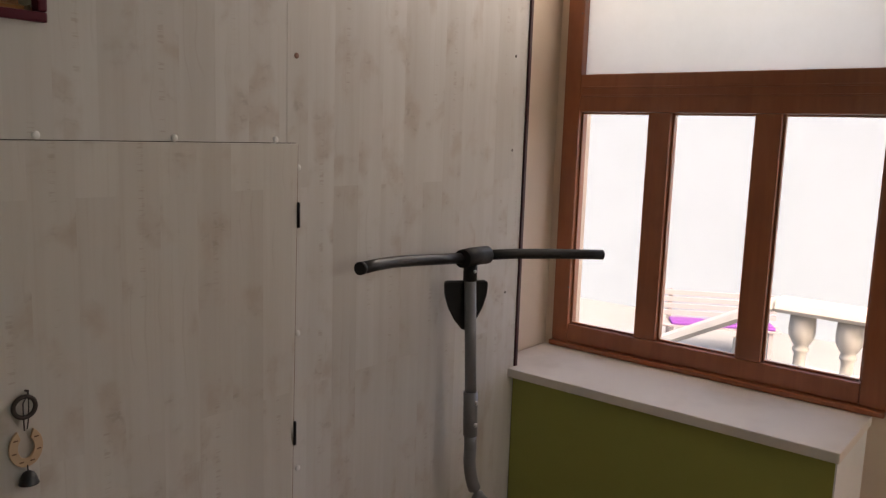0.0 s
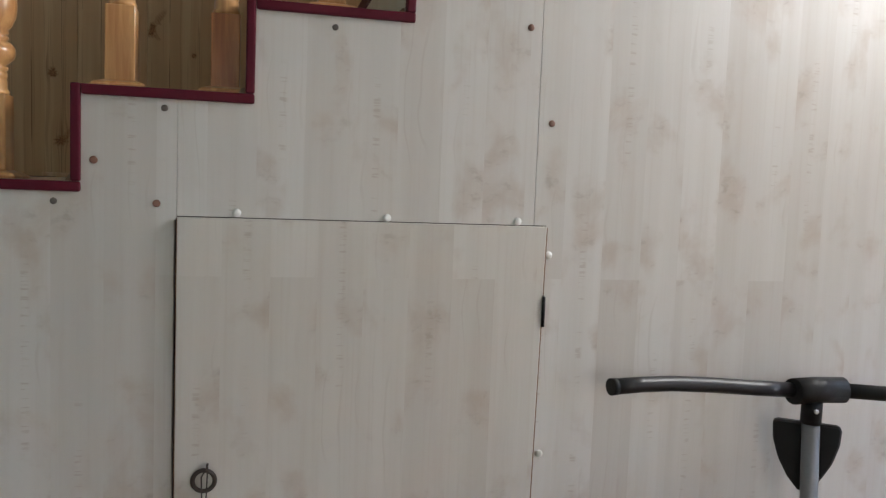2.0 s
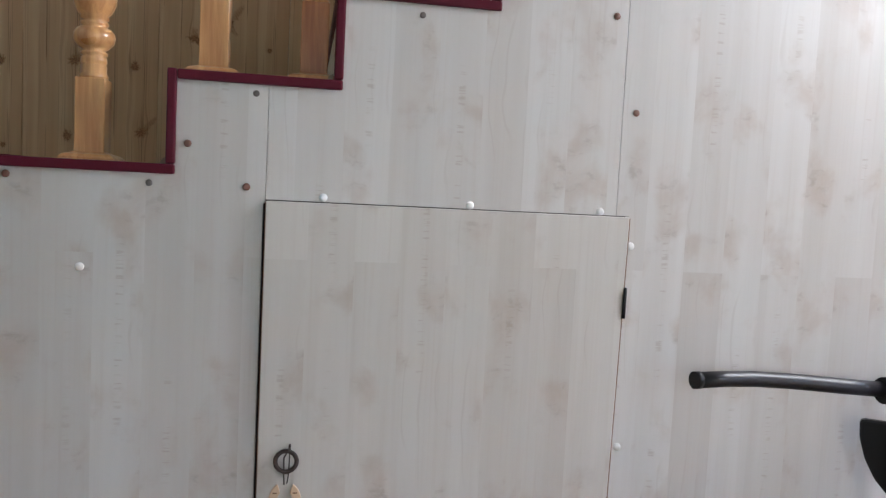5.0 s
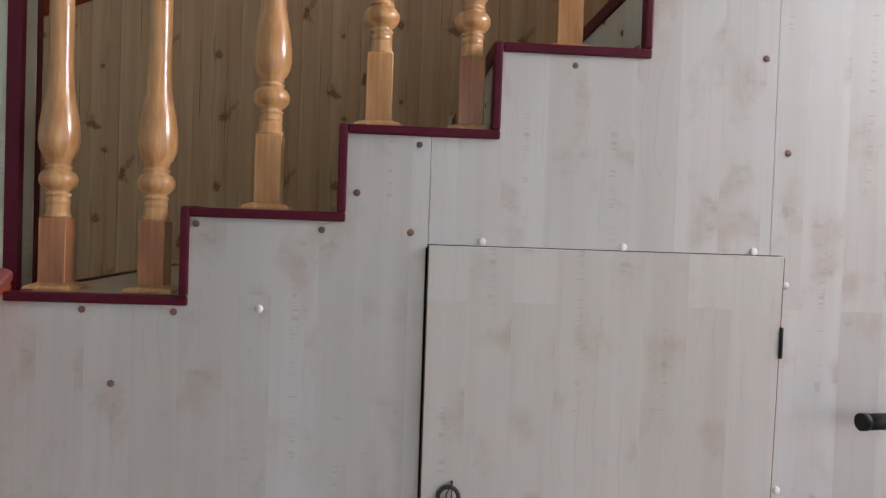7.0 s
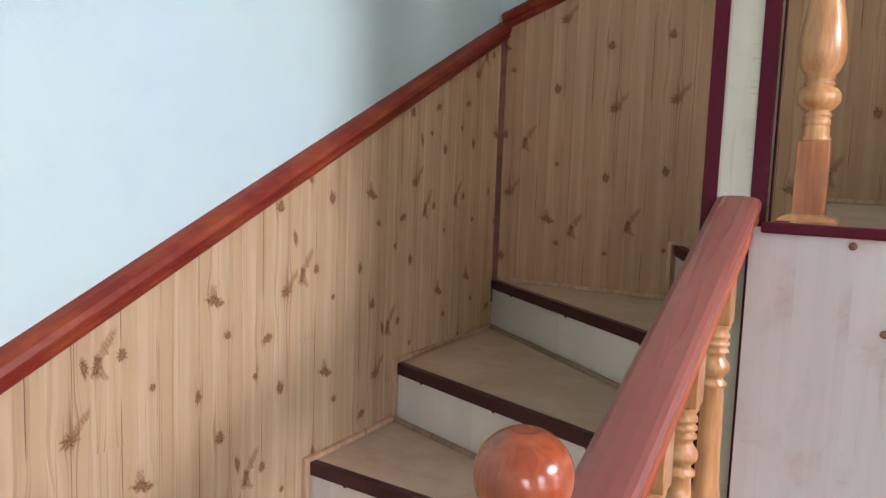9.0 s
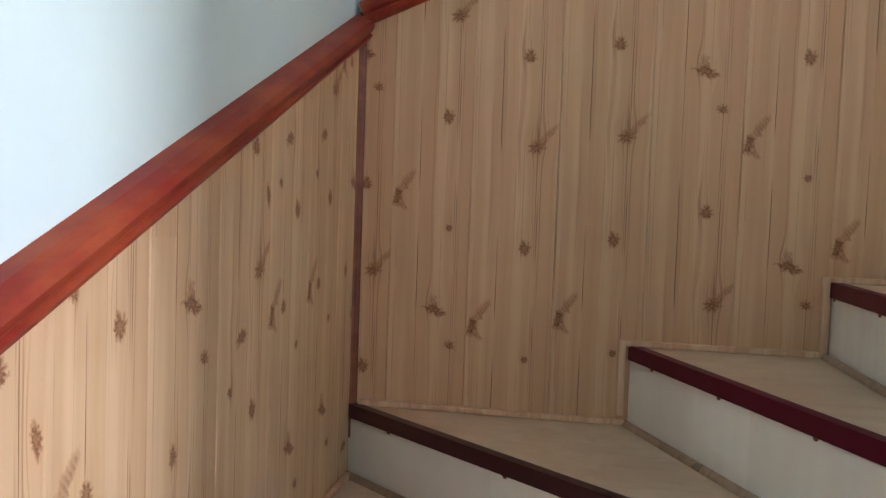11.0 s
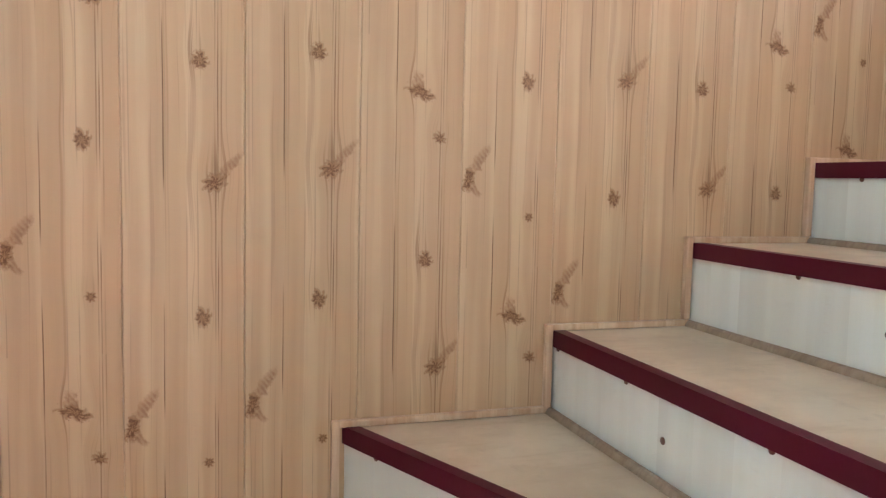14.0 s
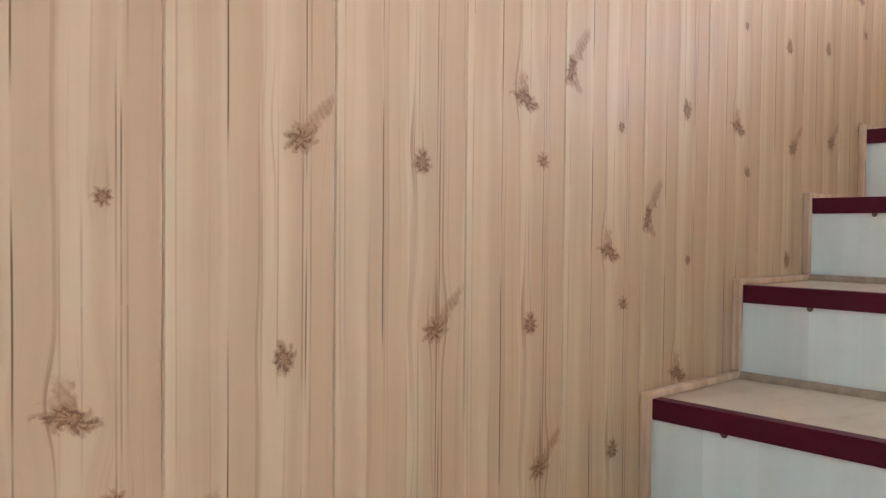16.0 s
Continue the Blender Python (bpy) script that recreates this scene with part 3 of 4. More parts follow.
def board(name, width, low, high0, high1, print_z, parent, place, turn, left_cut=0.0, material=PINE):
    """One lining board, 8 mm thick, with eased long edges and a sloping top."""
    a, b, t, c = left_cut, width - 0.0004, 0.009, 0.0019
    bm = bmesh.new()
    outline = [(a, 0.0), (a, t - c), (a + c, t), (b - c, t), (b, t - c), (b, 0.0)]
    f = [(x - a) / (b - a) for x, _ in outline]
    low_ring = [bm.verts.new((x, -y, low - print_z)) for x, y in outline]
    top_ring = [bm.verts.new((x, -y, high0 + (high1 - high0) * k - print_z)) for (x, y), k in zip(outline, f)]
    for i in range(5):
        bm.faces.new((low_ring[i], low_ring[i + 1], top_ring[i + 1], top_ring[i]))
    bm.faces.new(top_ring)
    bm.faces.new(low_ring[::-1])
    bmesh.ops.recalc_face_normals(bm, faces=bm.faces)
    ob = part(name, bm, material, parent)
    ob.matrix_local = Matrix.Translation((place[0], place[1], print_z)) @ turn
    return ob


wall_back = tagged(new("wall_back"), "stair wall lined with knotty pine-print boards, turquoise paint above", "wall", kind="structure")
part("masonry", box(LEFT - 0.2, BACK, 0, SIDE + 1.2, BACK + 0.2, TOP), TEAL, wall_back, "turquoise painted plaster")
wall_left = tagged(new("wall_left"), "side wall with pine-print boards below turquoise paint", "wall", kind="structure")
part("masonry", box(LEFT - 0.2, REAR, 0, LEFT, BACK, TOP), TEAL, wall_left, "turquoise painted plaster with blue smudges")


def base_back(x):
    """Where the boards of the back wall start, a little under the treads."""
    return STEP[6] - 0.06 if x < -0.7 else max(STEP[6], RISE * math.floor(9 + x / GOING) - 0.3)


for i, (a, b) in enumerate(zip(EDGES, EDGES[1:])):
    cut = max(0.0, LEFT - a)
    board("plank", b - a, base_back(a), mould_back(a + cut) + 0.01, mould_back(b) + 0.01, PRINT[i], wall_back, (a, BACK), Matrix.Identity(4), cut)
y = BACK - 0.143
joints = [BACK + 0.045]
while y > -2.3:
    joints.append(y)
    y -= 0.188
TURN_LEFT = Matrix.Rotation(radians(90), 4, "Z")
offsets = [1.52, 2.21, 1.02, 1.86, 1.33, 2.05, 1.61, 1.12, 1.95, 1.42, 2.3, 1.2, 1.75, 2.1, 1.3, 1.9, 1.5, 2.2, 1.1, 1.6]
for i, (b, a) in enumerate(zip(joints, joints[1:])):
    high = min(b, BACK)
    board("plank", high - a, 0.0, mould_left(a) + 0.01, mould_left(high) + 0.01, offsets[i % 20], wall_left, (LEFT, a), TURN_LEFT, material=PINE_SIDE)

# mouldings over the boards
SECTION = [(0.0, -0.004), (0.016, -0.004), (0.030, 0.002), (0.035, 0.010), (0.029, 0.015), (0.036, 0.021), (0.041, 0.032), (0.036, 0.043), (0.020, 0.052), (0.0, 0.056)]
y0, y1 = -2.3, BACK - 0.002
tagged(part("dado_moulding", sweep([(s, u) for s, u in SECTION], (LEFT + 0.001, y0, mould_left(y0)), (LEFT + 0.001, y1, mould_left(y1))), MOULD_PAINT),
       "worn red-brown painted moulding sloping over pine boards", "moulding", kind="structure")
x0, x1 = LEFT + 0.026, SIDE + 0.9
tagged(part("dado_moulding", sweep([(s, u) for s, u in SECTION], (x0, BACK - 0.001, mould_back(x0)), (x1, BACK - 0.001, mould_back(x1))), MOULD_PAINT),
       "red-brown painted moulding sloping up the stair wall", "moulding", kind="structure")
tagged(part("corner_bead", prism([(0.0, 0.0), (0.015, 0.0), (0.013, 0.005), (0.008, 0.009), (0.005, 0.013), (0.0, 0.015)], 1.0, Matrix.Translation((LEFT + 0.009, BACK - 0.009, 0.93)) @ Matrix.Diagonal((1, -1, 0.98, 1))), CORNER_STAIN),
       "red-stained wooden bead in the corner of the pine boards", "corner bead", kind="structure")

# ---------------------------------------------------------------- staircase
stairs = thing("staircase", "board staircase with winders, pale risers and maroon edging", "staircase", (0, 0, 0))
# outlines in plan: front edge (nose) from the outer wall to the inner side
NOSES = {
    1: ((LEFT, -0.86), (-0.33, -0.86)), 2: ((LEFT, -0.555), (-0.33, -0.555)), 3: ((LEFT, -0.25), (-0.33, -0.25)),
    4: ((LEFT, 0.058), (-0.33, -0.028)), 5: ((LEFT, 0.455), (-0.40, 0.09)), 6: ((LEFT, 1.085), (-0.39, 0.345)),
    7: ((-0.709, BACK), (-0.375, 0.345)), 8: ((-0.299, BACK), (-0.297, 0.02)),
}
for k in range(9, 17):
    NOSES[k] = ((GOING * (k - 9) + 0.004, BACK), (GOING * (k - 9) + 0.003, 0.02))
OUTLINE = {
    1: [NOSES[1][0], NOSES[1][1], NOSES[2][1], NOSES[2][0]], 2: [NOSES[2][0], NOSES[2][1], NOSES[3][1], NOSES[3][0]],
    3: [NOSES[3][0], NOSES[3][1], NOSES[4][1], NOSES[4][0]],
    4: [NOSES[4][0], NOSES[4][1], (-0.33, 0.02), NOSES[5][1], NOSES[5][0]],
    5: [NOSES[5][0], NOSES[5][1], (-0.36, 0.10), NOSES[6][1], NOSES[6][0]],
    6: [NOSES[6][0], NOSES[6][1], NOSES[7][1], NOSES[7][0], (LEFT, BACK)],
    7: [NOSES[7][0], NOSES[7][1], (-0.298, 0.345), NOSES[8][0]],
}
for k in range(8, 16):
    OUTLINE[k] = [NOSES[k][0], NOSES[k][1], NOSES[k + 1][1], NOSES[k + 1][0]]


def cap_disc(name, material, parent, at, normal="-y", r=0.0065, rise=0.003, label=""):
    """A small domed screw cap on a face."""
    bm = lathe([(r, 0.0), (r, rise * 0.4), (r * 0.8, rise * 0.85), (r * 0.3, rise)], 12)
    turn = {"-y": Matrix.Rotation(radians(90), 4, "X"), "-x": Matrix.Rotation(radians(-90), 4, "Y")}[normal]
    bmesh.ops.transform(bm, matrix=turn, verts=bm.verts)
    ob = part(name, bm, material, parent, label)
    ob.location = at
    return ob


for k, line in OUTLINE.items():
    z = STEP[k]
    tread = part("tread", prism(line, 0.022, Matrix.Translation((0, 0, z - 0.022))), TREAD, stairs)
    (ax, ay), (bx, by) = NOSES[k]
    way = Vector((bx - ax, by - ay, 0)).normalized()
    out = Vector((way.y, -way.x, 0))  # towards the person climbing
    if out.dot(Vector((0.6, 0.6, 0))) > 0:
        out = -out
    # riser under the nose
    a, b = Vector((ax, ay, 0)), Vector((bx, by, 0))
    quad = [a - out * 0.003, b - out * 0.003, b - out * 0.018, a - out * 0.018]
    part("riser", prism([(p.x, p.y) for p in quad], z - 0.022 - STEP[k - 1], Matrix.Translation((0, 0, STEP[k - 1]))), RISER, stairs, "pale maple-print riser")
    # angle edging on the nose, run along the tread's front
    section = [(-0.003, -0.030), (0.003, -0.030), (0.003, 0.0022), (-0.020, 0.0022), (-0.020, 0.0004), (0.0, 0.0004), (-0.003, -0.002)]
    ring = []
    bm = bmesh.new()
    for p in (a + way * 0.012, b):
        ring.append([bm.verts.new(p + out * s + Vector((0, 0, z + u))) for s, u in section])
    for i in range(len(section)):
        bm.faces.new((ring[0][i], ring[0][(i + 1) % len(section)], ring[1][(i + 1) % len(section)], ring[1][i]))
    bm.faces.new(ring[0][::-1])
    bm.faces.new(ring[1])
    bmesh.ops.recalc_face_normals(bm, faces=bm.faces)
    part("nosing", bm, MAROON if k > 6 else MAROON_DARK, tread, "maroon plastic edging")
    # brown bead where the tread meets the next riser
    if k + 1 in NOSES:
        (cx, cy), (dx, dy) = NOSES[k + 1]
        c, d = Vector((cx, cy, z)), Vector((dx, dy, z))
        w2 = (d - c).normalized()
        o2 = Vector((w2.y, -w2.x, 0))
        if o2.dot(Vector((0.6, 0.6, 0))) > 0:
            o2 = -o2
        part("riser_bead", sweep([(0.0, 0.0005), (0.012, 0.0005), (0.010, 0.006), (0.006, 0.011), (0.0, 0.013)] if w2.cross(Vector((0, 0, 1))).dot(o2) > 0 else
                                 [(0.0, 0.0005), (-0.012, 0.0005), (-0.010, 0.006), (-0.006, 0.011), (0.0, 0.013)], c + w2 * 0.01 + o2 * 0.004, d + o2 * 0.004), BEAD_DULL, tread, "dull brown wooden bead")
    # pale bead along the wall and up the riser's end
    if k >= 7:
        xa, xb = NOSES[k][0][0], NOSES[k + 1][0][0] if k + 1 in NOSES else NOSES[k][0][0] + GOING
        part("wall_bead", box(xa - 0.004, BACK - 0.024, z + 0.0006, xb - 0.004, BACK - 0.0095, z + 0.0135, 0.003), BEAD, tread, "pale pine bead")
        part("wall_bead", box(xa - 0.018, BACK - 0.024, z - RISE + 0.014, xa - 0.0035, BACK - 0.0095, z + 0.0135, 0.003), BEAD, tread, "pale pine bead")
    elif k == 6:
        part("wall_bead", box(LEFT + 0.03, BACK - 0.024, z + 0.0006, -0.709, BACK - 0.0095, z + 0.0135, 0.003), BEAD, tread, "pale pine bead")
    elif k >= 3:
        ya, yb = NOSES[k][0][1], NOSES[k + 1][0][1]
        part("wall_bead", box(LEFT + 0.0095, ya - 0.004, z + 0.0006, LEFT + 0.024, yb - 0.022, z + 0.0135, 0.003), BEAD, tread, "pale pine bead")
        part("wall_bead", box(LEFT + 0.0095, ya - 0.020, z - RISE + 0.014, LEFT + 0.024, ya - 0.0035, z + 0.0135, 0.003), BEAD, tread, "pale pine bead")
    # screw caps under the edging and in the riser
    length = (b - a).length
    for f in {8: (0.03, 0.26, 0.57), 9: (0.285, 0.75)}.get(k, (0.13, 0.42, 0.72)):
        p = a + way * (length * f) + out * 0.0
        cap = part("screw_cap", lathe([(0.0055, 0), (0.005, 0.002), (0.002, 0.003)], 10), CAP_BROWN, stairs)
        cap.matrix_local = Matrix.Translation((p.x - out.x * 0.003, p.y - out.y * 0.003, z - 0.032)) @ out.to_track_quat("Z", "Y").to_matrix().to_4x4()
    for f in {9: (0.456, 0.9), 8: (0.36, 0.86)}.get(k, (0.36, 0.86) if k > 9 else ()):
        p = a + way * (length * f)
        cap = part("screw_cap", lathe([(0.0062, 0), (0.0058, 0.0012), (0.002, 0.0018)], 10), CAP_BROWN, stairs)
        cap.matrix_local = Matrix.Translation((p.x - out.x * 0.003, p.y - out.y * 0.003, z - 0.095)) @ out.to_track_quat("Z", "Y").to_matrix().to_4x4()
# closed string on the open side of the lower steps
part("string", prism([(-0.90, 0.0), (0.0, 0.0), (0.0, STEP[4] - 0.03), (-0.02, STEP[4] - 0.03), (-0.02, STEP[3] - 0.025), (-0.245, STEP[3] - 0.025), (-0.245, STEP[2] - 0.025),
                      (-0.55, STEP[2] - 0.025), (-0.55, STEP[1] - 0.025), (-0.855, STEP[1] - 0.025), (-0.855, 0)][1:], 0.018,
                     Matrix.Translation((-0.33, 0, 0)) @ Matrix(((0, 0, 1, 0), (1, 0, 0, 0), (0, 1, 0, 0), (0, 0, 0, 1)))), MAPLE, stairs, "pale laminate string board")

# ---------------------------------------------------------------- boarded partition under the stairs
partition = tagged(new("wall_partition"), "stepped partition of pale maple-print boards under the stairs", "wall", kind="structure")
DOOR_L, DOOR_R, DOOR_T, DOOR_B = 0.465, 1.164, 1.455, 0.12
P_L, P_R = -0.335, 2.150


def level(k):
    """Height of the partition's edge along step k."""
    return STEP[k] - 0.009


def panel(points):
    return part("panel", prism(points, 0.016, UPRIGHT, 0.0006), MAPLE, partition)


# left panel stops short: the dark gap stands in for the door's shadow
panel([(P_L, 0.002), (DOOR_L - 0.0038, 0.002), (DOOR_L - 0.0038, DOOR_T - 0.006), (DOOR_L - 0.0004, DOOR_T - 0.004), (DOOR_L - 0.0004, level(10)), (GOING + 0.008, level(10)), (GOING + 0.008, level(9)), (0.008, level(9)), (0.008, level(8)), (P_L, level(8))])
panel([(DOOR_L + 0.0004, DOOR_T + 0.0018), (1.1396, DOOR_T + 0.0018), (1.1396, level(12)), (3 * GOING + 0.008, level(12)), (3 * GOING + 0.008, level(11)), (2 * GOING + 0.008, level(11)), (2 * GOING + 0.008, level(10)), (DOOR_L + 0.0004, level(10))])
right = [(DOOR_R - 0.019, 0.002), (P_R - 0.01, 0.002)]
right += [(P_R - 0.01, level(16))]
for k in range(16, 12, -1):
    x = (k - 9) * GOING + 0.008
    right += [(x, level(k)), (x, level(k - 1))]
right += [(1.1404, level(12)), (1.1404, DOOR_T + 0.0018), (DOOR_R + 0.002, DOOR_T + 0.0018)]
panel(right)
part("panel", box(DOOR_L + 0.0004, 0, 0.002, DOOR_R - 0.024, 0.016, DOOR_B - 0.003), MAPLE, partition)
# near-black boards added behind so joints and door gap look shaded
part("backing", box(P_L + 0.01, 0.0185, 0.0, P_R - 0.02, 0.03, 1.30), GAP, partition, "added dark board that gives the joints their shade")
part("backing", box(0.03, 0.0185, 1.30, P_R - 0.02, 0.03, 1.47), GAP, partition, "added dark board that gives the joints their shade")
part("backing", box(0.62, 0.0185, 1.47, P_R - 0.02, 0.03, 1.66), GAP, partition, "added dark board that gives the joints their shade")
part("backing", box(0.9, 0.0185, 1.66, P_R - 0.02, 0.03, 1.82), GAP, partition, "added dark board that gives the joints their shade")
part("backing", box(1.2, 0.0185, 1.82, P_R - 0.02, 0.03, 2.0), GAP, partition, "added dark board that gives the joints their shade")
# maroon edging along the steps
T = 0.017
for k in range(8, 17):
    xa = -0.318 if k == 8 else (k - 9) * GOING
    xb = (k - 8) * GOING + T
    if k == 16:
        xb = P_R
    part("edging", box(xa + (T if k > 8 else 0), -0.007, STEP[k] - 0.018, xb - (0.0005 if k < 16 else 0), 0.021, STEP[k], 0.004, 2), MAROON, partition, "maroon plastic edging")
    if k > 8:
        part("edging", box(xa, -0.0075, STEP[k - 1] + 0.0002, xa + T - 0.0003, 0.0215, STEP[k] + 0.0005, 0.004, 2), MAROON, partition, "maroon plastic edging")
part("edging", box(P_R - 0.009, -0.006, 0.003, P_R + 0.006, 0.018, STEP[16], 0.0015, 1), MAROON_DARK, partition, "dark maroon end strip")
part("end_return", box(P_R + 0.0065, 0.006, 0.0, 2.165, 0.094, TOP - 0.01), CREAM, partition, "plastered end of the partition")
# screws
for x, z in ((0.0285, 1.481), (0.327, 1.55), (0.431, 1.478), (1.116, 1.841), (1.168, 1.659), (-0.009, 1.314), (-0.177, 1.314), (-0.121, 1.176)):
    cap_disc("screw_cap", CAP_BROWN, partition, (x, 0, z), r=0.0068, label="brown plastic screw cap")
for x, z in ((0.263, 1.477), (0.443, 1.646), (0.738, 1.81)):
    cap_disc("screw", SCREW_STEEL, partition, (x, 0, z), r=0.006, rise=0.0018, label="tarnished bare screw")
for x, z in ((0.569, 1.465), (0.845, 1.4635), (1.106, 1.4635), (1.174, 1.398), (1.174, 0.991), (0.150, 1.324), (1.176, 0.64)):
    cap_disc("screw_cap", CAP_WHITE, partition, (x, 0, z), r=0.0078, rise=0.005, label="white domed screw cap")
for x, z in ((2.073, 1.741), (2.075, 1.442), (2.07, 0.97)):
    cap_disc("screw", SCREW_STEEL, partition, (x, 0, z), r=0.0045, rise=0.0015, label="small bare screw")

# cupboard door
door = tagged(new("door_1"), "pale maple-print cupboard door standing slightly proud of the partition", "door", kind="structure")
DY = -0.028
door.location = (0, 0.0145, 0)  # half sunk into its opening
part("leaf", prism([(DOOR_L + 0.002, DOOR_B), (DOOR_R - 0.022, DOOR_B), (DOOR_R - 0.0005, DOOR_T), (DOOR_L + 0.002, DOOR_T)], 0.018, Matrix.Translation((0, DY, 0)) @ UPRIGHT, 0.0012), DOOR_MAPLE, door)
part("leaf_edge", prism([(DOOR_R - 0.0218, DOOR_B + 0.002), (DOOR_R - 0.0185, DOOR_B + 0.002), (DOOR_R + 0.0022, DOOR_T - 0.002), (DOOR_R - 0.0003, DOOR_T - 0.002)], 0.016, Matrix.Translation((0, DY + 0.003, 0)) @ UPRIGHT), EDGE_RAW, door, "raw brown board edge")
part("leaf_edge", box(DOOR_L + 0.0005, DY + 0.0012, DOOR_B + 0.002, DOOR_L + 0.002, DY + 0.0165, DOOR_T - 0.002), EDGE_RAW, door, "raw brown board edge")
for z, hx in ((1.286, -0.003), (0.742, -0.0115)):
    hinge = part("hinge", box(DOOR_R + hx + 0.0002, DY - 0.002, z - 0.031, DOOR_R + hx + 0.0045, -0.001, z + 0.031, 0.001, 1), BLACK_GLOSS, door, "dark steel hinge")
    part("knuckle", tube([(DOOR_R + hx + 0.002, DY - 0.003, z - 0.03), (DOOR_R + hx + 0.002, DY - 0.003, z + 0.03)], 0.0032, 10), BLACK, hinge)

# charm that hangs on the door
charm = thing("hanging_charm", "dark cord ring with clay horseshoe and bell hanging on door", "charm", (0.519, -0.0137, 1.004))
nail = part("nail", tube([(0.006, 0.0, 0.0), (0.006, -0.012, 0.002)], 0.0022, 8), STRAP, charm)
part("ring", torus(0.0195, 0.0042, turn=Matrix.Translation((0.0, -0.008, -0.028))), STRAP, charm, "dark ring wound with cord")
part("loop", tube([(0.006, -0.010, 0.004), (0.004, -0.012, -0.006), (-0.004, -0.012, -0.02), (-0.003, -0.010, -0.055), (-0.002, -0.008, -0.072)], 0.0013, 8), STRAP, charm)
part("cord", tube([(0.007, -0.010, 0.002), (0.006, -0.011, -0.03), (0.005, -0.009, -0.056), (0.003, -0.008, -0.07)], 0.0012, 8), STRAP, charm)
shoe_out = [(0.030 * math.sin(a), -0.105 - 0.0375 * math.cos(a)) for a in np.linspace(-2.65, 2.65, 26)]
shoe_in = [(0.0145 * math.sin(a), -0.105 - 0.021 * math.cos(a)) for a in np.linspace(2.5, -2.5, 22)]
part("horseshoe", prism(shoe_out + shoe_in, 0.006, Matrix.Translation((0, -0.0085, 0)) @ UPRIGHT, 0.0008), CLAY, charm, "pale clay horseshoe")
for i in range(6):
    a = -2.2 + 0.88 * i
    part("mark", box(-0.004, -0.0005, -0.0012, 0.004, 0.0, 0.0012), EDGE_RAW, charm).location = (0.0225 * math.sin(a), -0.0087, -0.105 - 0.029 * math.cos(a))
part("bell", lathe([(0.003, -0.148), (0.010, -0.152), (0.014, -0.160), (0.017, -0.170), (0.018, -0.1725), (0.012, -0.173)], 16), BLACK_GLOSS, charm, "dark metal bell").location = (0, -0.012, 0)
part("cord", tube([(0, -0.0095, -0.138), (0, -0.011, -0.15)], 0.0013, 8), STRAP, charm)

# ---------------------------------------------------------------- post, newel, rail and balusters
PX0, PX1, PY0, PY1 = -0.428, -0.322, 0.054, 0.144
post = tagged(new("stair_post"), "tall square post of yellowed pale laminate with maroon corner edging", "post", kind="structure")
part("core", box(PX0 + 0.001, PY0 + 0.001, STEP[4], PX1 - 0.001, PY1 - 0.001, TOP - 0.005), MAPLE_POST, post)
for x, y, sx, sy in ((PX0, PY0, 1, 1), (PX1, PY0, -1, 1), (PX0, PY1, 1, -1), (PX1, PY1, -1, -1)):
    w, t = 0.026, 0.0025
    pts = [(0, 0), (w, 0), (w, t), (t, t), (t, w * 0.8), (0, w * 0.8)]
    part("corner_edging", prism([(x - sx * 0.0015 + sx * a, y - sy * 0.0015 + sy * b) for a, b in pts], TOP - 0.02 - STEP[4], Matrix.Translation((0, 0, STEP[4] + 0.01))), MAROON, post, "maroon plastic corner edging")

newel = thing("newel_post", "newel post with a glossy red-brown ball on a moulded cap", "newel post", (-0.412, -0.765, 0.0))
part("shaft", box(-0.052, -0.052, STEP[1] * 0, 0.052, 0.052, 0.986), MAPLE_POST, newel, "pale laminate shaft")
for sx in (-1, 1):
    for sy in (-1, 1):
        part("corner_edging", prism([(sx * a, sy * b) for a, b in ((0.0545, 0.0545), (0.030, 0.0545), (0.030, 0.0522), (0.0522, 0.0522), (0.0522, 0.030), (0.0545, 0.030))], 0.985), MAROON, newel, "maroon plastic corner edging")


def square_cap(levels):
    """Stacked square mouldings from (half-width, height) pairs."""
    bm = bmesh.new()
    rings = [[bm.verts.new((sx * h, sy * h, z)) for sx, sy in ((-1, -1), (1, -1), (1, 1), (-1, 1))] for h, z in levels]
    for a, b in zip(rings, rings[1:]):
        for i in range(4):
            bm.faces.new((a[i], a[(i + 1) % 4], b[(i + 1) % 4], b[i]))
    bm.faces.new(rings[0][::-1])
    bm.faces.new(rings[-1])
    return bm


part("cap", square_cap([(0.056, 0.985), (0.066, 0.990), (0.066, 1.004), (0.078, 1.012), (0.090, 1.024), (0.092, 1.036), (0.086, 1.044), (0.074, 1.047), (0.074, 1.056), (0.064, 1.061), (0.056, 1.064)]), RAIL_PAINT, newel, "moulded red-brown cap")
ball = [(0.042, 1.062), (0.050, 1.067), (0.050, 1.075), (0.042, 1.080), (0.035, 1.085), (0.033, 1.092)]
ball += [(0.0485 * math.cos(radians(a)), 1.138 + 0.047 * math.sin(radians(a))) for a in range(-56, 80, 8)] + [(0.012, 1.1825), (0.006, 1.1815)]
part("ball", lathe(ball, 32), varnished("glossy_red_ball", (0.42, 0.10, 0.035), (0.30, 0.055, 0.02), 0.12), newel, "glossy red-brown turned ball")

